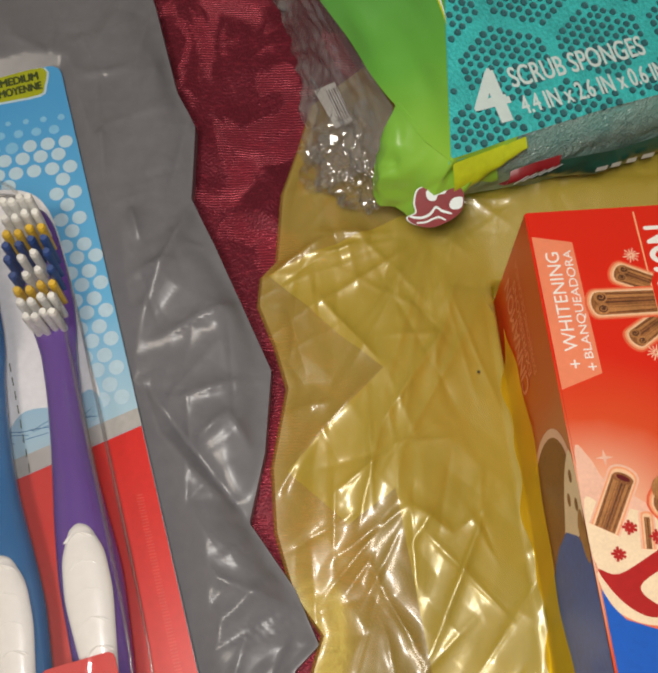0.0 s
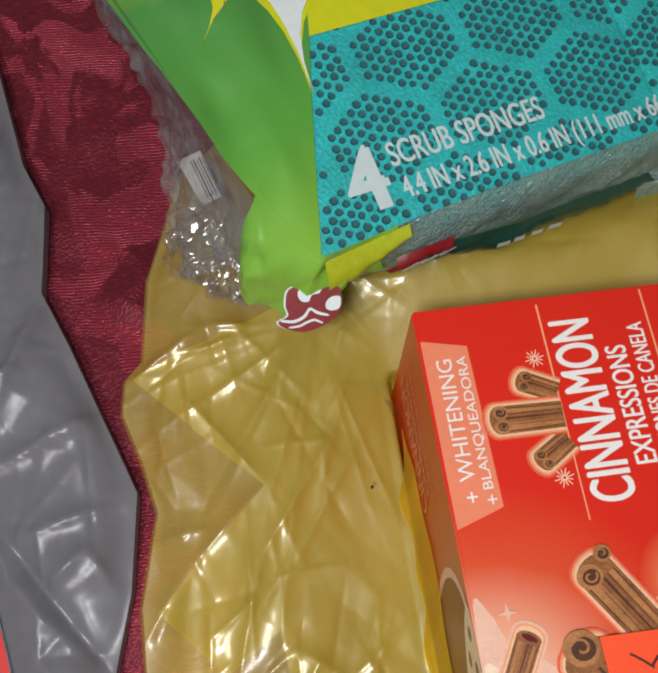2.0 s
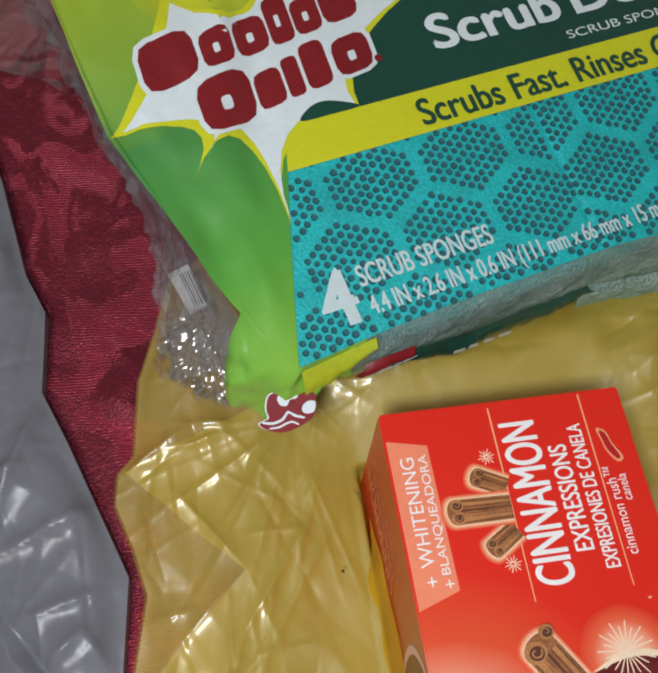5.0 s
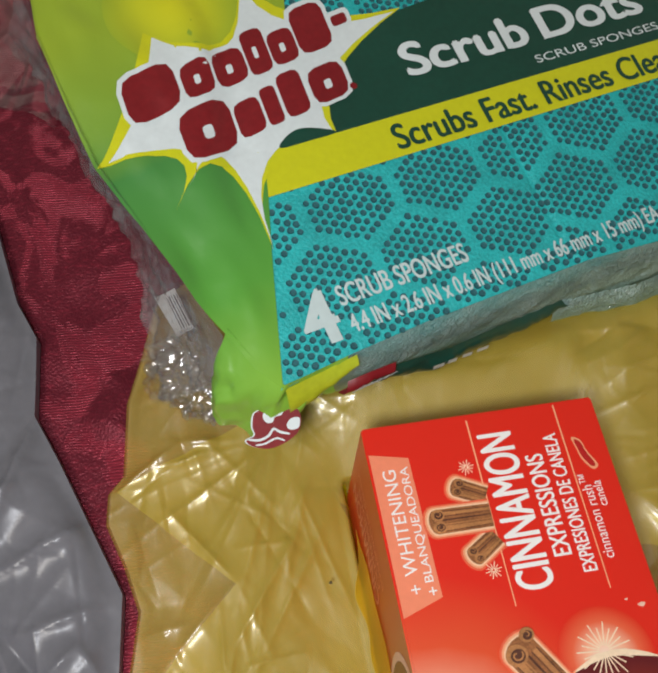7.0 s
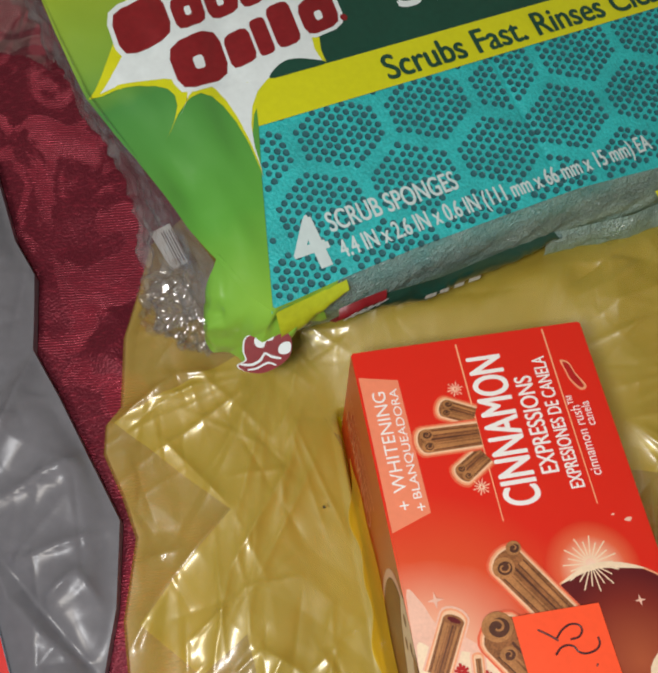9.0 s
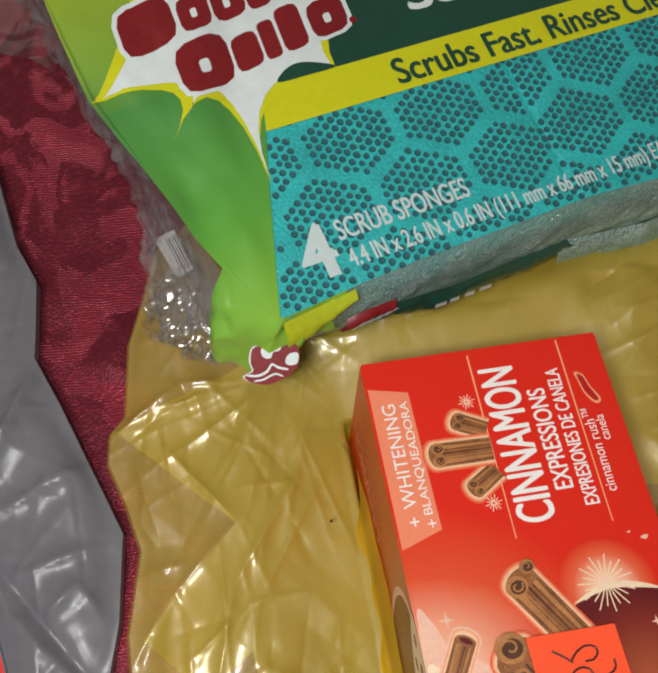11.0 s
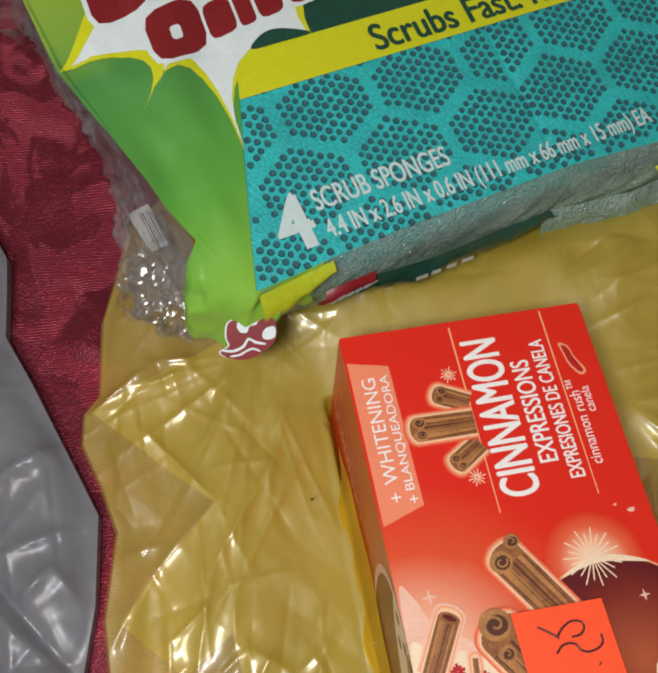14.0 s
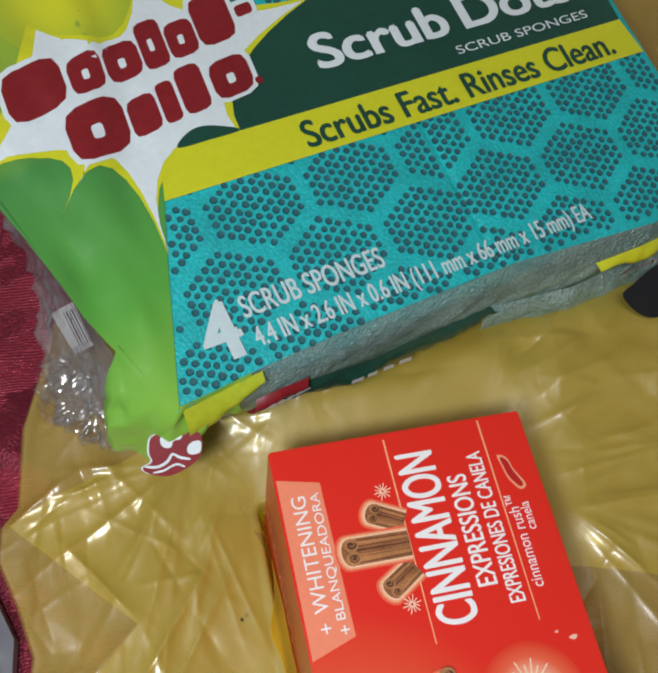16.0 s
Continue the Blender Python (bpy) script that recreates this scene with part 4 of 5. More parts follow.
mid = Vector((21, 65))


short = [0.07, 0.17, 0.03, 0.05, 0.05, 0.05, 0.08]


def splash(tip_pull, dip_pull):
    """A splash with pointed tips and hollow curved edges, drawn in towards its middle."""
    out = []
    for k in range(len(tips)):
        a, b = (mid + (Vector(tips[n % len(tips)]) - mid) * (1 - tip_pull * pull) for n, pull in ((k, short[k]), (k + 1, short[(k + 1) % len(tips)])))
        d = mid + (Vector(dips[k]) - mid) * dip_pull
        c = 2 * d - (a + b) / 2
        out += [tuple(a * (1 - t) ** 2 + c * 2 * t * (1 - t) + b * t * t) for t in np.linspace(0, 1, 9)[:-1]]
    return out


on_pack("splash_rim_print", splash(0.0, 1.0), M_LIME, 2)
on_pack("splash_print", splash(1.0, 0.885), M_ICE, 3)
on_pack("light_field_print", [(20, 77), (38, 84), (42, 96), (40, 112), (20, 112)], M_LIMEGLOW, 0.8)
on_pack("light_patch_print", ring(13, 92, 15.5, 15.5, n=36), M_LIMEGLOW, 1.0)


# maker's mark: plain slanted blocks in two rows
def block(u, v, w, h, lean=0.22, notch=0.0):
    pts = [(0, 0), (w, 0), (w, h), (0, h)]
    out = []
    c, s = math.cos(radians(8)), math.sin(radians(8))
    n = len(pts)
    for k in range(n):
        p, a, b = Vector(pts[k]), Vector(pts[k - 1]), Vector(pts[(k + 1) % n])
        r = min(w, h) * 0.28
        for q in (p + (a - p).normalized() * r, p + ((a - p).normalized() + (b - p).normalized()) * r * 0.28, p + (b - p).normalized() * r):
            x = q.x + lean * q.y
            out.append((u + x * c - q.y * s, v + x * s + q.y * c))
    return out


row1 = [(-6.5, 65.2, 12.6, 11.6), (7.0, 67.2, 7.4, 8.4), (15.0, 68.2, 8.0, 8.6), (23.4, 69.2, 5.8, 11.4), (29.6, 70.2, 6.8, 8.6), (36.8, 71.2, 9.0, 12.2), (47.2, 76.6, 4.2, 2.8)]
row2 = [(1.8, 52.6, 12.8, 11.8), (15.2, 55.2, 6.4, 8.6), (22.2, 56.2, 4.0, 9.4), (27.0, 56.8, 6.2, 11.0), (34.6, 58.0, 9.4, 9.0)]
for u, v, w, h in row1 + row2:
    on_pack("mark_outline_print", block(u - 1.1, v - 1.0, w + 2.2, h + 2.1), M_ICE, 4.0 + 0.02 * (u % 5))
for u, v, w, h in row1 + row2:
    on_pack("mark_block_print", block(u, v, w, h), M_MAROON, 5.0)
for u, v, w, h in row1[1:4] + row1[4:5] + row2[:1] + row2[4:]:
    on_pack("mark_opening_print", block(u + w * 0.40, v + h * 0.38, w * 0.20, h * 0.26), M_ICE, 6.0)
on_pack("mark_dot_print", ring(45.0, 60.6, 0.9, n=14), M_MAROON, 5.0)
lettering("Scrub", (59.8, 58.9), (34.4, 8.8), 0, M_ICE, pack, G + 0.3, bold=0.45)
lettering("Dots", (98.8, 59.0), (31.0, 8.8), 0, M_ICE, pack, G + 0.3, bold=0.45)
lettering("SCRUB SPONGES", (93.0, 53.4), (38.4, 2.2), 0, M_ICE, pack, G + 0.3)
lettering("Scrubs Fast. Rinses Clean.", (48.4, 42.0), (84.6, 6.4), 0, M_DARKGREEN, pack, G + 0.3, bold=0.22)
# small mark at the far lower corner
on_pack("corner_curl_print", smooth_loop([(126.5, 9.8), (129.5, 10.6), (132.0, 9.0), (131.0, 6.4), (128.2, 4.2), (129.6, 7.0), (128.4, 8.4)], 4), M_FLOWER, 1)
# sizes printed over the sponge
lettering("4", (9.9, 5.2), (7.0, 11.8), 0, M_TEXT, pack, G + 0.1, bold=0.62)
lettering("SCRUB SPONGES", (19.3, 12.0), (32.0, 4.6), 0, M_TEXT, pack, G + 0.1, bold=0.10)
lettering("4.4 IN x 2.6 IN x 0.6 IN (111 mm x 66 mm x 15 mm) EA", (19.3, 4.4), (82.8, 5.4), 0, M_TEXT, pack, G + 0.1, bold=0.10)


def loft(name, a, b, n, m, material, parent, lump=0.0, cell=6.0, seed=1, bulge=(0, 0, 0), label="", sharp=0.0, lines=0):
    """A crinkled sheet between two space curves."""
    def along(c):
        c = np.array(c, float)
        d = np.concatenate([[0], np.cumsum(np.linalg.norm(np.diff(c, axis=0), axis=1))])
        t = np.linspace(0, d[-1], n)
        return np.stack([np.interp(t, d, c[:, k]) for k in range(3)], -1), d[-1]
    (A, la), (B, lb) = along(a), along(b)
    t = np.linspace(0, 1, m)[:, None, None]
    P = A[None] * (1 - t) + B[None] * t + np.array(bulge) * np.sin(t * math.pi)
    S, Tt = np.meshgrid(np.linspace(0, la, n), np.linspace(0, np.linalg.norm(A - B, axis=1).mean(), m))
    w = facets(S, Tt, seed, cell, 1.5, 30) + 0.5 * facets(S, Tt, seed + 1, cell * 0.45, 1.5, -20) + sharp * crumple(S, Tt, seed + 2, cell * 0.6, 1.8, -30)
    if lines:
        w = w + creases(S, Tt, seed + 3, lines, (0, la, 0, Tt.max()), 40, 0.5)
    nrm = np.cross(np.gradient(P, axis=1), np.gradient(P, axis=0))
    nrm /= np.linalg.norm(nrm, axis=-1, keepdims=True) + 1e-9
    P = P + nrm * (w * np.sin(np.clip(t[..., 0], 0, 0.75) * math.pi / 1.5) * lump)[..., None]
    return sheet(name, P[..., 0], P[..., 1], P[..., 2], material, parent, label)


def in_pack(x, y, z):
    return tuple(PACK.inverted() @ (Vector((x, y, z)) * MM) * 1000)


# front side of the package: frosted film with printed pieces
front_top = [(8, 1.0, 0.1), (17, 1.8, 0.1), (36, 2.6, 0.1), (79, 2.8, 0.1), (117, -0.4, 0.1), (142, 1.0, 0)]
loft("side_film", front_top, [(9, 1.5, -26), (40, 0.5, -30), (80, 1.5, -30), (120, -3, -28), (143, 0, -28)], 240, 50, M_SILVER, pack, 0.55, 5.0, 71, (0, -2.2, 0), "frosted crinkled side film")
loft("dark_side_print", [(27, -0.9, -13), (45, -1.6, -15), (66, -0.6, -16), (80, 0.2, -19)], [(24, -0.6, -19), (45, -2.2, -24), (66, -1.6, -23), (84, 0.4, -22)], 90, 14, M_DARKGREEN, pack, 0.8, 5, 75, (0, -2.0, 0))
loft("maroon_side_print", [(18, -0.8, -12.5), (23, -1.0, -10.5), (29, -1.2, -9.5)], [(16, -1.4, -16), (22, -1.4, -15), (28, -1.4, -13)], 40, 12, M_MAROON, pack, 0.8, 4, 77, (0, -1.6, 0))
for k in range(5):
    loft("white_streak_print", [(18.4 + k * 1.9, -3.1, -14.6 + 0.5 * k), (20.8 + k * 1.9, -3.2, -11.2 + 0.4 * k)], [(18.8 + k * 1.9, -3.2, -14.8 + 0.5 * k), (21.1 + k * 1.9, -3.3, -11.4 + 0.4 * k)], 8, 3, M_ICE, pack)
for k, w in enumerate((3.0, 2.4, 2.6, 3.2)):
    u = 40 + k * 4.0
    loft("bar_print", [(u, -4.0, -16.4), (u + w, -4.1, -16.5)], [(u + 0.2, -4.3, -18.2), (u + w + 0.2, -4.4, -18.3)], 8, 4, M_ICE, pack)
loft("yellow_side_print", [(101, -2.8, -5.2), (112, -3.6, -2.5), (143, -2.4, -2.5)], [(102, -3.6, -6.4), (113, -4.6, -8.5), (143, -3.4, -9.5)], 60, 14, M_LIME, pack, 0.6, 6, 79, (0, -1.6, 0))
lettering("4 PACK", (105, 0), (18.5, 2.8), 0, M_FLOWER, pack, 0, place=lambda a, b, c: (a, -7.4, -6.4 + b), label="red lettering on the lime strip")
shape_bm = slab(bmesh.new(), smooth_loop([(108, -17.0), (112, -15), (120, -13.0), (140, -12), (146, -21), (128, -25), (115, -24.0)], 5), 0, 0)
for w in shape_bm.verts:
    w.co = Vector((w.co.x, -7.6 + 0.9 * (w.co.y + 13), 0.62 * w.co.y - 1.5))
part("black_side_print", shape_bm, M_BLACK, pack)
loft("lower_film", [(78, 0.6, -20), (100, -3.6, -16), (143, -2, -16)], [(80, -2.0, -29), (104, -8, -28), (143, -7, -27)], 90, 24, M_SILVER, pack, 0.8, 6, 83, (0, -1.0, 0))

# crumpled green corner and the small maroon mark on it
loft("green_corner", [(-5.2, 16, -0.2), (-2.4, 7, 0.1), (0.8, 0.6, 0.36), (6, 0.9, 0.2), (16, 1.7, 0.2)], [(-9.8, 10, -14), (-10.0, 2, -18), (-5.5, -4.0, -18), (4, -2.4, -16.5), (14, -0.6, -12)], 70, 34, M_GREEN, pack, 2.2, 6.5, 91, (-1.6, -1.6, 0), "crumpled green corner of the package")
loft("yellow_corner", [(1.0, 0.0, -1.0), (9, 0.6, -0.6), (18, 1.4, -0.4)], [(2.0, -3.0, -11), (8, -2.4, -8), (18, 0.6, -3.2)], 40, 16, M_LIMESOFT, pack, 0.5, 6, 93, (0, -1.6, 0))
MARK = Matrix.Translation(Vector((-2.6, -5.2, -9.4)) * MM) @ pose(0, 0, 0, 28, -12, -14) @ Matrix.Scale(0.88, 4)
blob = [(-4.6, 1.6), (-3.6, 4.6), (-1.0, 5.2), (2.6, 4.8), (6.2, 4.2), (7.0, 1.6), (5.8, -1.6), (2.4, -3.6), (-1.6, -4.4), (-5.2, -3.2), (-6.6, -1.6), (-4.4, -0.6)]
mark = part("corner_mark", slab(bmesh.new(), smooth_loop([(x - 0.35, y + 0.1) for x, y in blob], 5), 0, 0.2), M_ICE, pack, "maroon and white printed mark, crumpled")
mark.matrix_basis = MARK
shape("maroon_print", smooth_loop(blob, 5), 0.14, M_MAROON, mark, thick=0.1)


def ribbon(pts, w):
    """An outline of width w along a smooth line."""
    c = [Vector(p) for p in pts]
    left, right = [], []
    for k, p in enumerate(c):
        d = (c[min(k + 1, len(c) - 1)] - c[max(k - 1, 0)]).normalized()
        f = w * (0.35 if k in (0, len(c) - 1) else 0.5)
        left.append(p + Vector((-d.y, d.x)) * f)
        right.append(p - Vector((-d.y, d.x)) * f)
    return smooth_loop([tuple(p) for p in left + right[::-1]], 4)


for pts, w in (([(-5.8, -1.4), (-3.4, -1.9), (-1.2, -1.2), (0.2, 0.2), (1.6, -0.8), (3.6, -1.6)], 0.6),
               ([(-4.4, -3.0), (-2.4, -3.0), (-0.6, -2.4), (0.8, -2.2), (2.2, -3.0)], 0.45)):
    shape("swirl_print", ribbon(pts, w), 0.26, M_ICE, mark, thick=0.1)
for pts in ([(-1.4, 4.4), (0.8, 5.0), (3.0, 4.5), (2.6, 3.2), (1.0, 3.0), (0.2, 1.8), (-1.2, 2.0), (-1.8, 3.2)], [(3.6, 1.0), (4.8, 2.0), (6.6, 1.8), (6.2, -0.4), (4.6, -0.8), (3.5, -0.2)]):
    shape("swirl_print", smooth_loop(pts, 4), 0.26, M_ICE, mark, thick=0.1)

# clear crinkled film along the gusset, with a bar label showing through
edge_in = [(-14, 112, -2), (-17.5, 94.5, -1.2), (-17.2, 76, -1.0), (-16.6, 60.3, -1.0), (-12.6, 43, -0.8), (-8.6, 24, -0.8), (-6.4, 15, -1.2), (-8.4, 8, -12)]
edge_out = [in_pack(*p) for p in ((-44, 226, 10), (-30, 198, 14), (-22, 182, 15), (-15, 168, 16), (-9, 150, 17), (-5, 138, 18), (-6, 122, 18), (-1, 110, 19))]
loft("clear_edge", edge_in, edge_out, 260, 80, M_HAZE, pack, 1.8, 6.0, 97, (0, 0, 1.0), "clear crinkled edge film", 0.3, 60)
tail_out = [in_pack(*p) for p in ((-8, 124, 17), (-9, 117, 16), (-6, 110, 16.5), (0, 105, 17.5), (8, 102, 19))]
loft("clear_tail", [(-9.4, 20, -4), (-8.0, 14, -8), (-8.0, 9, -12), (-7.0, 5, -14), (-5.5, 2, -15)], tail_out, 170, 110, M_CLEAR, pack, 2.5, 3.8, 101, (0, 0, 2.0), "clear crumpled film end", 0.12, 150)
far_out = [in_pack(*p) for p in ((-62, 236, 6), (-58, 214, 7), (-50, 206, 8), (-36, 200, 10), (-29, 192, 13))]
loft("clear_flap", [in_pack(*p) for p in ((-40, 236, 20), (-36, 226, 20), (-33, 214, 20), (-30, 205, 20), (-27, 196, 20))], far_out, 70, 40, M_CLEAR, pack, 1.6, 5.0, 105, (0, 0, 1.5))
LABEL = base((-3.6, 136.0, 21.2), (0.90, 0.30, 0.12), (-0.5, 0.86, -0.05))
label_ob = part("bar_label", slab(bmesh.new(), [(0, 0), (5.4, 0.4), (6.0, -11.5), (1.6, -11.8)], 0, 0.1), M_WHITE, pack, "white label with black bars under film")
label_ob.matrix_basis = PACK.inverted() @ LABEL
for k in range(5):
    shape("bar", band((2.7 + 0.62 * k, -1.2), (3.3 + 0.62 * k, -10.5), 0.3 if k % 2 else 0.18), 0.12, M_INK, label_ob, thick=0.05)

# ---- toothbrush blister pack ----
card = thing("toothbrush_package", "blister card holding a purple and a blue toothbrush", "toothbrush package", CARD)


def corner_rect(u0, u1, v0, v1, r):
    pts = []
    for cx, cy, a in ((u1 - r, v1 - r, 0), (u0 + r, v1 - r, 90), (u0 + r, v0 + r, 180), (u1 - r, v0 + r, 270)):
        pts += ring(cx, cy, r, n=6, a0=a, a1=a + 90)
    return pts


shape("backing_card", corner_rect(-62, 0, -88, 97.6, 3.0), 0, M_CARDBLUE, card, "blue and red printed backing card", thick=0.6)


def on_card(name, outline, material, layer=1, label=""):
    return shape(name, outline, 0.10 * layer, material, card, label, thick=0.06)


on_card("white_panel_print", smooth_loop([(-60, 62), (-40, 68), (-20, 66), (-11, 60), (-8.5, 44), (-8.4, 20), (-9.2, 6), (-30, 2), (-61, -2)], 5), M_CARDWHITE, 2)
on_card("grey_stripe_print", [(0, 0), (0, 4.0), (-30, -0.4), (-61.8, -5.2), (-61.8, -9.6)], M_CARDGREY, 3)
on_card("red_panel_print", [(-0.05, -0.2), (-27.3, -4.4), (-61.9, -9.8), (-61.9, -84), (-58, -87.9), (-3, -87.9), (-0.05, -84)], M_CARDRED, 3.6)
on_card("wave_print", smooth_loop([(-61, 6), (-40, 9), (-30, 6), (-24, 10), (-15, 9), (-9, 11), (-9, 4), (-30, 0.5), (-61, -3)], 5), M_CARDBLUE, 2.5)
for i in range(-2, 17):
    for j in range(0, 24):
        u, v = -2.4 - 4.3 * i + (2.1 if j % 2 else 0) - 0.12 * j, 82 - 3.55 * j + 0.55 * i
        if -60 < u < -1.4 and v > 5 + 0.2 * u and (u > -9.5 or v > 66):
            r = (0.9 + 0.13 * (82 - v)) if v > 74 else 1.75
            on_card("dot_print", ring(u, v, min(r, 1.75), n=14), M_CARDFAINT if v > 76 else M_CARDDOT, 1.2)
on_card("grade_label_rim", smooth_loop([(-3.6, 97.3), (-4.2, 91.6), (-6.2, 89.2), (-16, 89.6), (-26, 90), (-27, 97.3), (-15, 97.4)], 3), M_CARDDOT, 1.5)
on_card("grade_label_print", smooth_loop([(-4.1, 97.3), (-4.7, 92.0), (-6.6, 89.8), (-16, 90.2), (-25.4, 90.6), (-26.4, 97.3), (-15, 97.4)], 3), M_OLIVE, 2)
lettering("MEDIUM", (-15.2, 94.2), (9.4, 2.2), 0, M_OLIVEDARK, card, 0.32, bold=0.16)
lettering("MOYENNE", (-16.0, 91.2), (10.6, 2.2), 0, M_OLIVEDARK, card, 0.32, bold=0.16)
for k in range(9):
    on_card("dash_print", band((-25.4 + 0.02 * k, 22 - 3.4 * k), (-25.4, 20 - 3.4 * k), 0.22), M_OLIVEDARK, 3)
for k in range(16):
    a = rng.uniform(-56, -12)
    on_card("hair_line_print", band((a, 3 + 0.2 * (a + 30) / 6 + rng.uniform(0, 4)), (a + rng.uniform(3, 9), 3.4 + 0.2 * (a + 30) / 6 + rng.uniform(0, 4)), 0.12), M_BRUSHBLUE, 3.2)
for k in range(64):
    on_card("embossed_tick", band((-4.4, -15 - 0.68 * k), (-3.0, -15.1 - 0.68 * k), 0.28), M_TICK, 4.2)


def body_loft(name, rows, material, parent, label="", n=20):
    """A rounded body through cross-sections: (v, u, half width, half height, middle z)."""
    rows = np.array(rows, float)
    t = np.linspace(0, len(rows) - 1, len(rows) * 6)
    R = np.stack([np.interp(t, np.arange(len(rows)), rows[:, k]) for k in range(5)], -1)
    for _ in range(3):
        R[1:-1] = (R[:-2] + 2 * R[1:-1] + R[2:]) / 4
    a = np.linspace(0, 2 * math.pi, n + 1)
    X = R[:, 1:2] + R[:, 2:3] * np.cos(a)
    Z = R[:, 4:5] + R[:, 3:4] * np.sin(a)
    return sheet(name, X, R[:, 0:1] + 0 * X, Z, material, parent, label)


def toothbrush(du, dv, handle, name_label):
    b = body_loft("toothbrush", [(56, -12.6 + du, 0.3, 0.3, 5), (54.5, -12.8 + du, 2.8, 1.6, 5), (50, -13.2 + du, 4.6, 2.2, 5), (40, -13.6 + du, 5.6, 2.4, 5), (30, -13.4 + du, 5.4, 2.4, 5), (24, -13.1 + du, 4.6, 2.4, 5.2), (19, -13.3 + du, 3.9, 2.8, 5.6), (10, -13.9 + du, 3.7, 3.0, 5.8), (0, -14.7 + du, 3.9, 3.4, 5.8), (-8, -15.2 + du, 4.5, 3.8, 5.8), (-18, -15.6 + du, 5.6, 4.4, 5.8), (-30, -15.9 + du, 6.6, 4.8, 5.8), (-46, -16.6 + du, 6.0, 4.6, 5.8), (-60, -17.4 + du, 5.2, 4.2, 5.6), (-74, -17.8 + du, 4.4, 3.4, 5.2), (-78, -17.8 + du, 0.4, 0.4, 5)], handle, card, name_label)
    b.matrix_basis = pose(0, dv * MM, 0)
    g = body_loft("grip", [(-17.2, -15.6 + du, 0.3, 0.3, 9.6), (-18.6, -15.6 + du, 2.2, 1.2, 9.8), (-24, -15.8 + du, 4.4, 1.8, 9.8), (-32, -16.2 + du, 4.9, 1.8, 9.9), (-42, -16.6 + du, 3.9, 1.7, 9.8), (-52, -17.0 + du, 2.8, 1.5, 9.3), (-60, -17.3 + du, 0.4, 0.4, 8.8)], M_RUBBER, b, "white rubber grip with shallow ridges")
    g.location.y = -0.002
    for k in range(5):
        body_loft("grip_ridge", [(-23.0 - 5.6 * k - 1.4 * (x * x - 1), -15.9 + du + 2.6 * x - 0.04 * k, 0.5, 0.28, 11.55 - 0.5 * x * x) for x in np.linspace(-1, 1, 7)], M_RUBBER, b)
    tuft = None
    for j in range(9):
        for i in range(4):
            half = 4.6 - 0.10 * (j - 4) ** 2
            u, v = -13.5 + du + (i - 1.5) * half * 0.60, 51 - 3.35 * j - 0.5 * (i % 2)
            m = M_BRISTLE_W if j in (0, 1, 7, 8) else (M_BRISTLE_Y if j in (2, 6) else (M_BRISTLE_B if i in (0, 3) or j == 3 else M_BRISTLE_W))
            bm = bmesh.new()
            lean, high = (0.5 + 0.12 * (4 - j), 11.5 + 0.9 * math.cos(j * 1.7))
            prev = None
            for r, f in ((0.78, 0.0), (1.0, 0.93), (0.72, 1.0)):
                row = [bm.verts.new((u + r * (1 + 0.12 * math.cos(3 * a + j + i)) * math.cos(a), v + lean * f + r * math.sin(a), 6.0 + high * f + 0.12 * math.sin(5 * a))) for a in np.linspace(0, 2 * math.pi, 13)[:-1]]
                for k in range(12) if prev else ():
                    bm.faces.new((prev[k], prev[(k + 1) % 12], row[(k + 1) % 12], row[k]))
                prev = row
            bm.faces.new(prev)
            part("bristle_tuft", bm, m, b)
    return b


toothbrush(0, 0, M_PURPLE, "translucent purple toothbrush with white, yellow and navy bristles")
toothbrush(-16.2, -2, M_BRUSHBLUE, "translucent blue toothbrush with white rubber grip")

# blister shell: raised clear window with a flange
a, t = np.meshgrid(np.linspace(0, 2 * math.pi, 181), np.linspace(0, 1, 26))
su, sv = -34 + 26.0 * np.sign(np.cos(a)) * np.abs(np.cos(a)) ** 0.42, -5.0 + 70.0 * np.sign(np.sin(a)) * np.abs(np.sin(a)) ** 0.36
f = np.interp(t, [0, 0.15, 0.45, 1], [1.0, 0.975, 0.93, 0.0])
sheet("blister", -34 + (su + 34) * f, -5 + (sv + 5) * f, np.interp(t, [0, 0.15, 0.45, 0.55, 1], [0.5, 0.9, 15.6, 19.4, 19.8]) + 0.15 * crumple(su * f, sv * f, 111, 12), M_BLISTER, card, "clear plastic blister shell")
for f0, z0 in ((0.995, 0.9), (0.945, 14.8)):
    ru, rv = -34 + (su[0] + 34) * f0, -5 + (sv[0] + 5) * f0
    aa, bb = np.meshgrid(np.arange(len(ru)), np.linspace(0, 2 * math.pi, 9))
    cx, cy = ru[aa] + 34, rv[aa] + 5
    ll = np.hypot(cx, cy)
    sheet("blister_rim", ru[aa] + 0.55 * np.cos(bb) * cx / ll, rv[aa] + 0.55 * np.cos(bb) * cy / ll, z0 + 0.55 * np.sin(bb), M_CLEAR, card)
shape("lower_label", corner_rect(-27.6, -13.2, -72, -45.6, 1.5), 11.9, M_CARDRED, card, "red panel over the brush handles", thick=0.3)

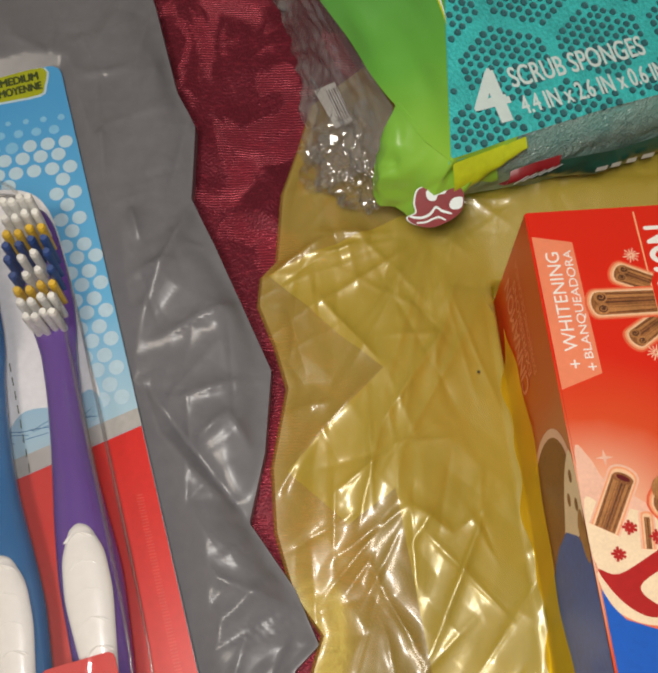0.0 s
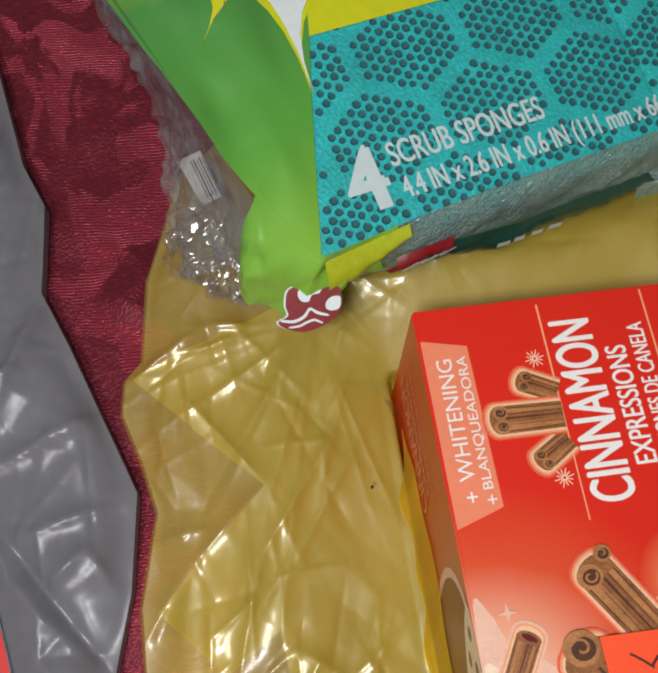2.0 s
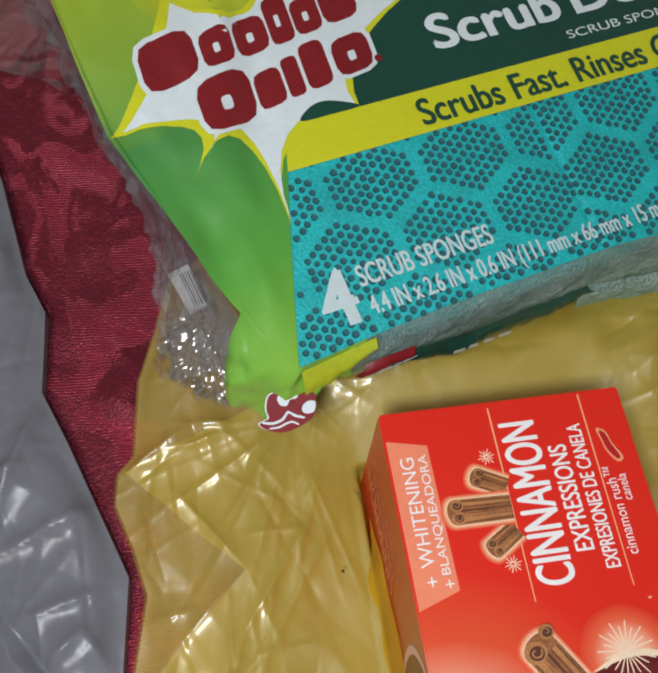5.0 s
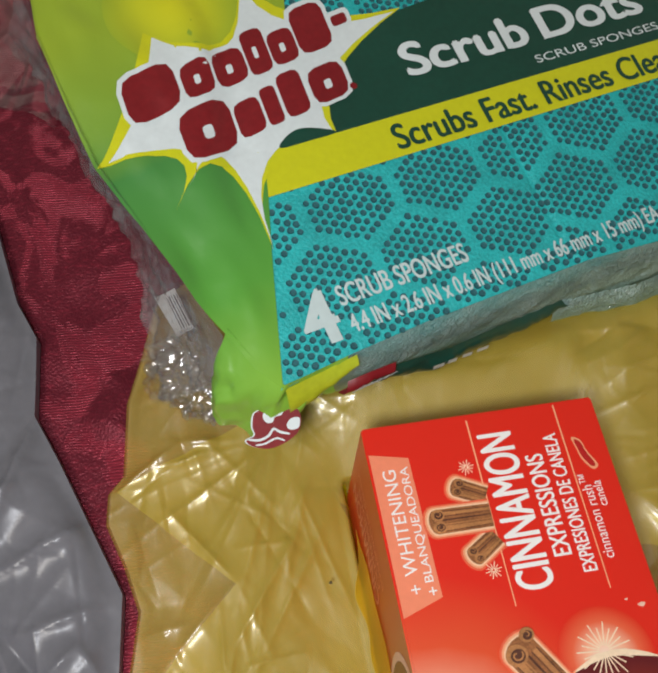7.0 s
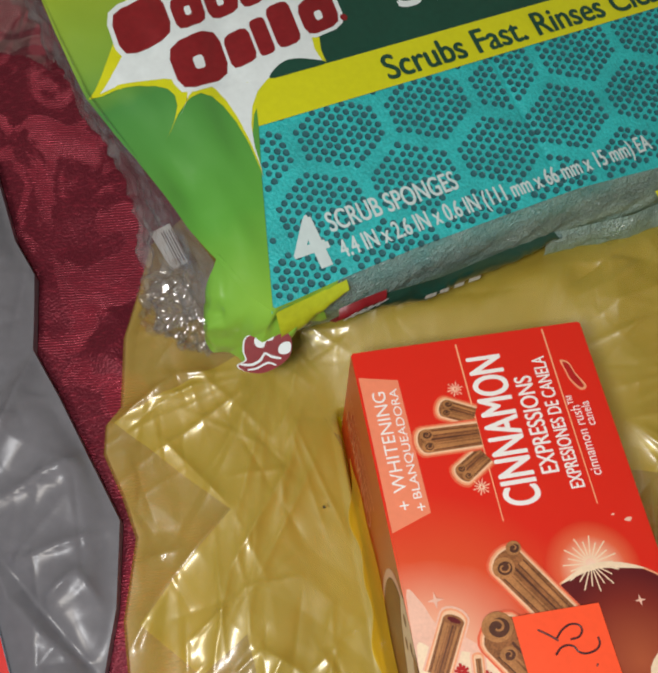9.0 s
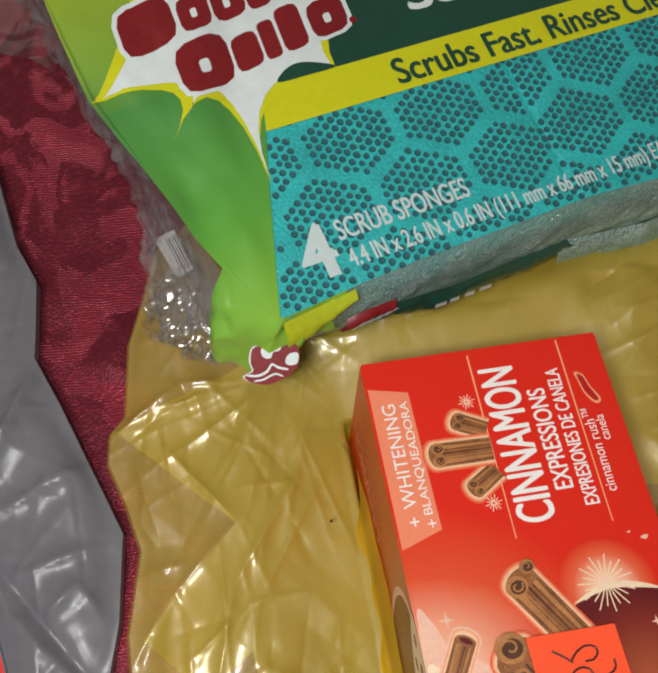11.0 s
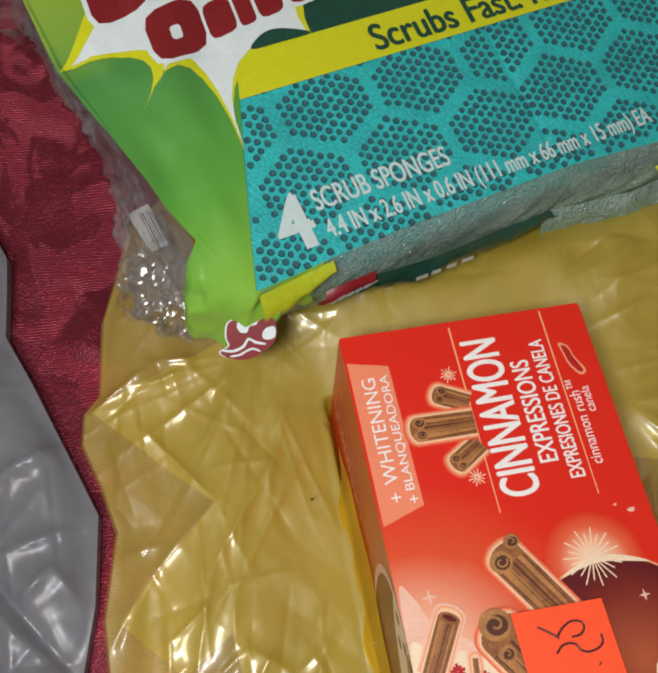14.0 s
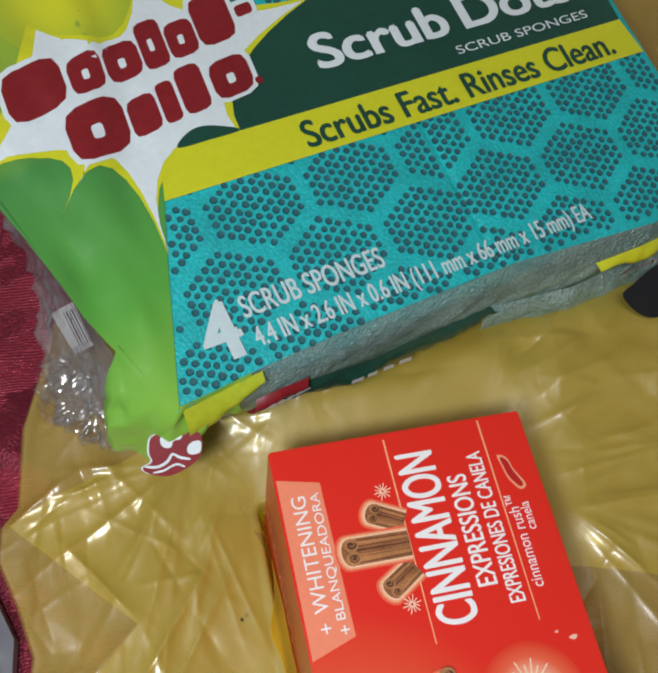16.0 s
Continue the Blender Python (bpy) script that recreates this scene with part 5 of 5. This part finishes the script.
# ---- black speck on the yellow bag ----
bm = bmesh.new()
bmesh.ops.create_icosphere(bm, subdivisions=2, radius=0.34)
for w in bm.verts:
    w.co *= 1 + 0.25 * math.sin(7 * w.co.x + 5 * w.co.y)
speck = part("crumb", bm, M_BLACK, None, smooth=True)
speck.location = (0.0325, 0.0655, 0.0195)
tagged(speck, "tiny dark crumb on the yellow plastic bag", "crumb")
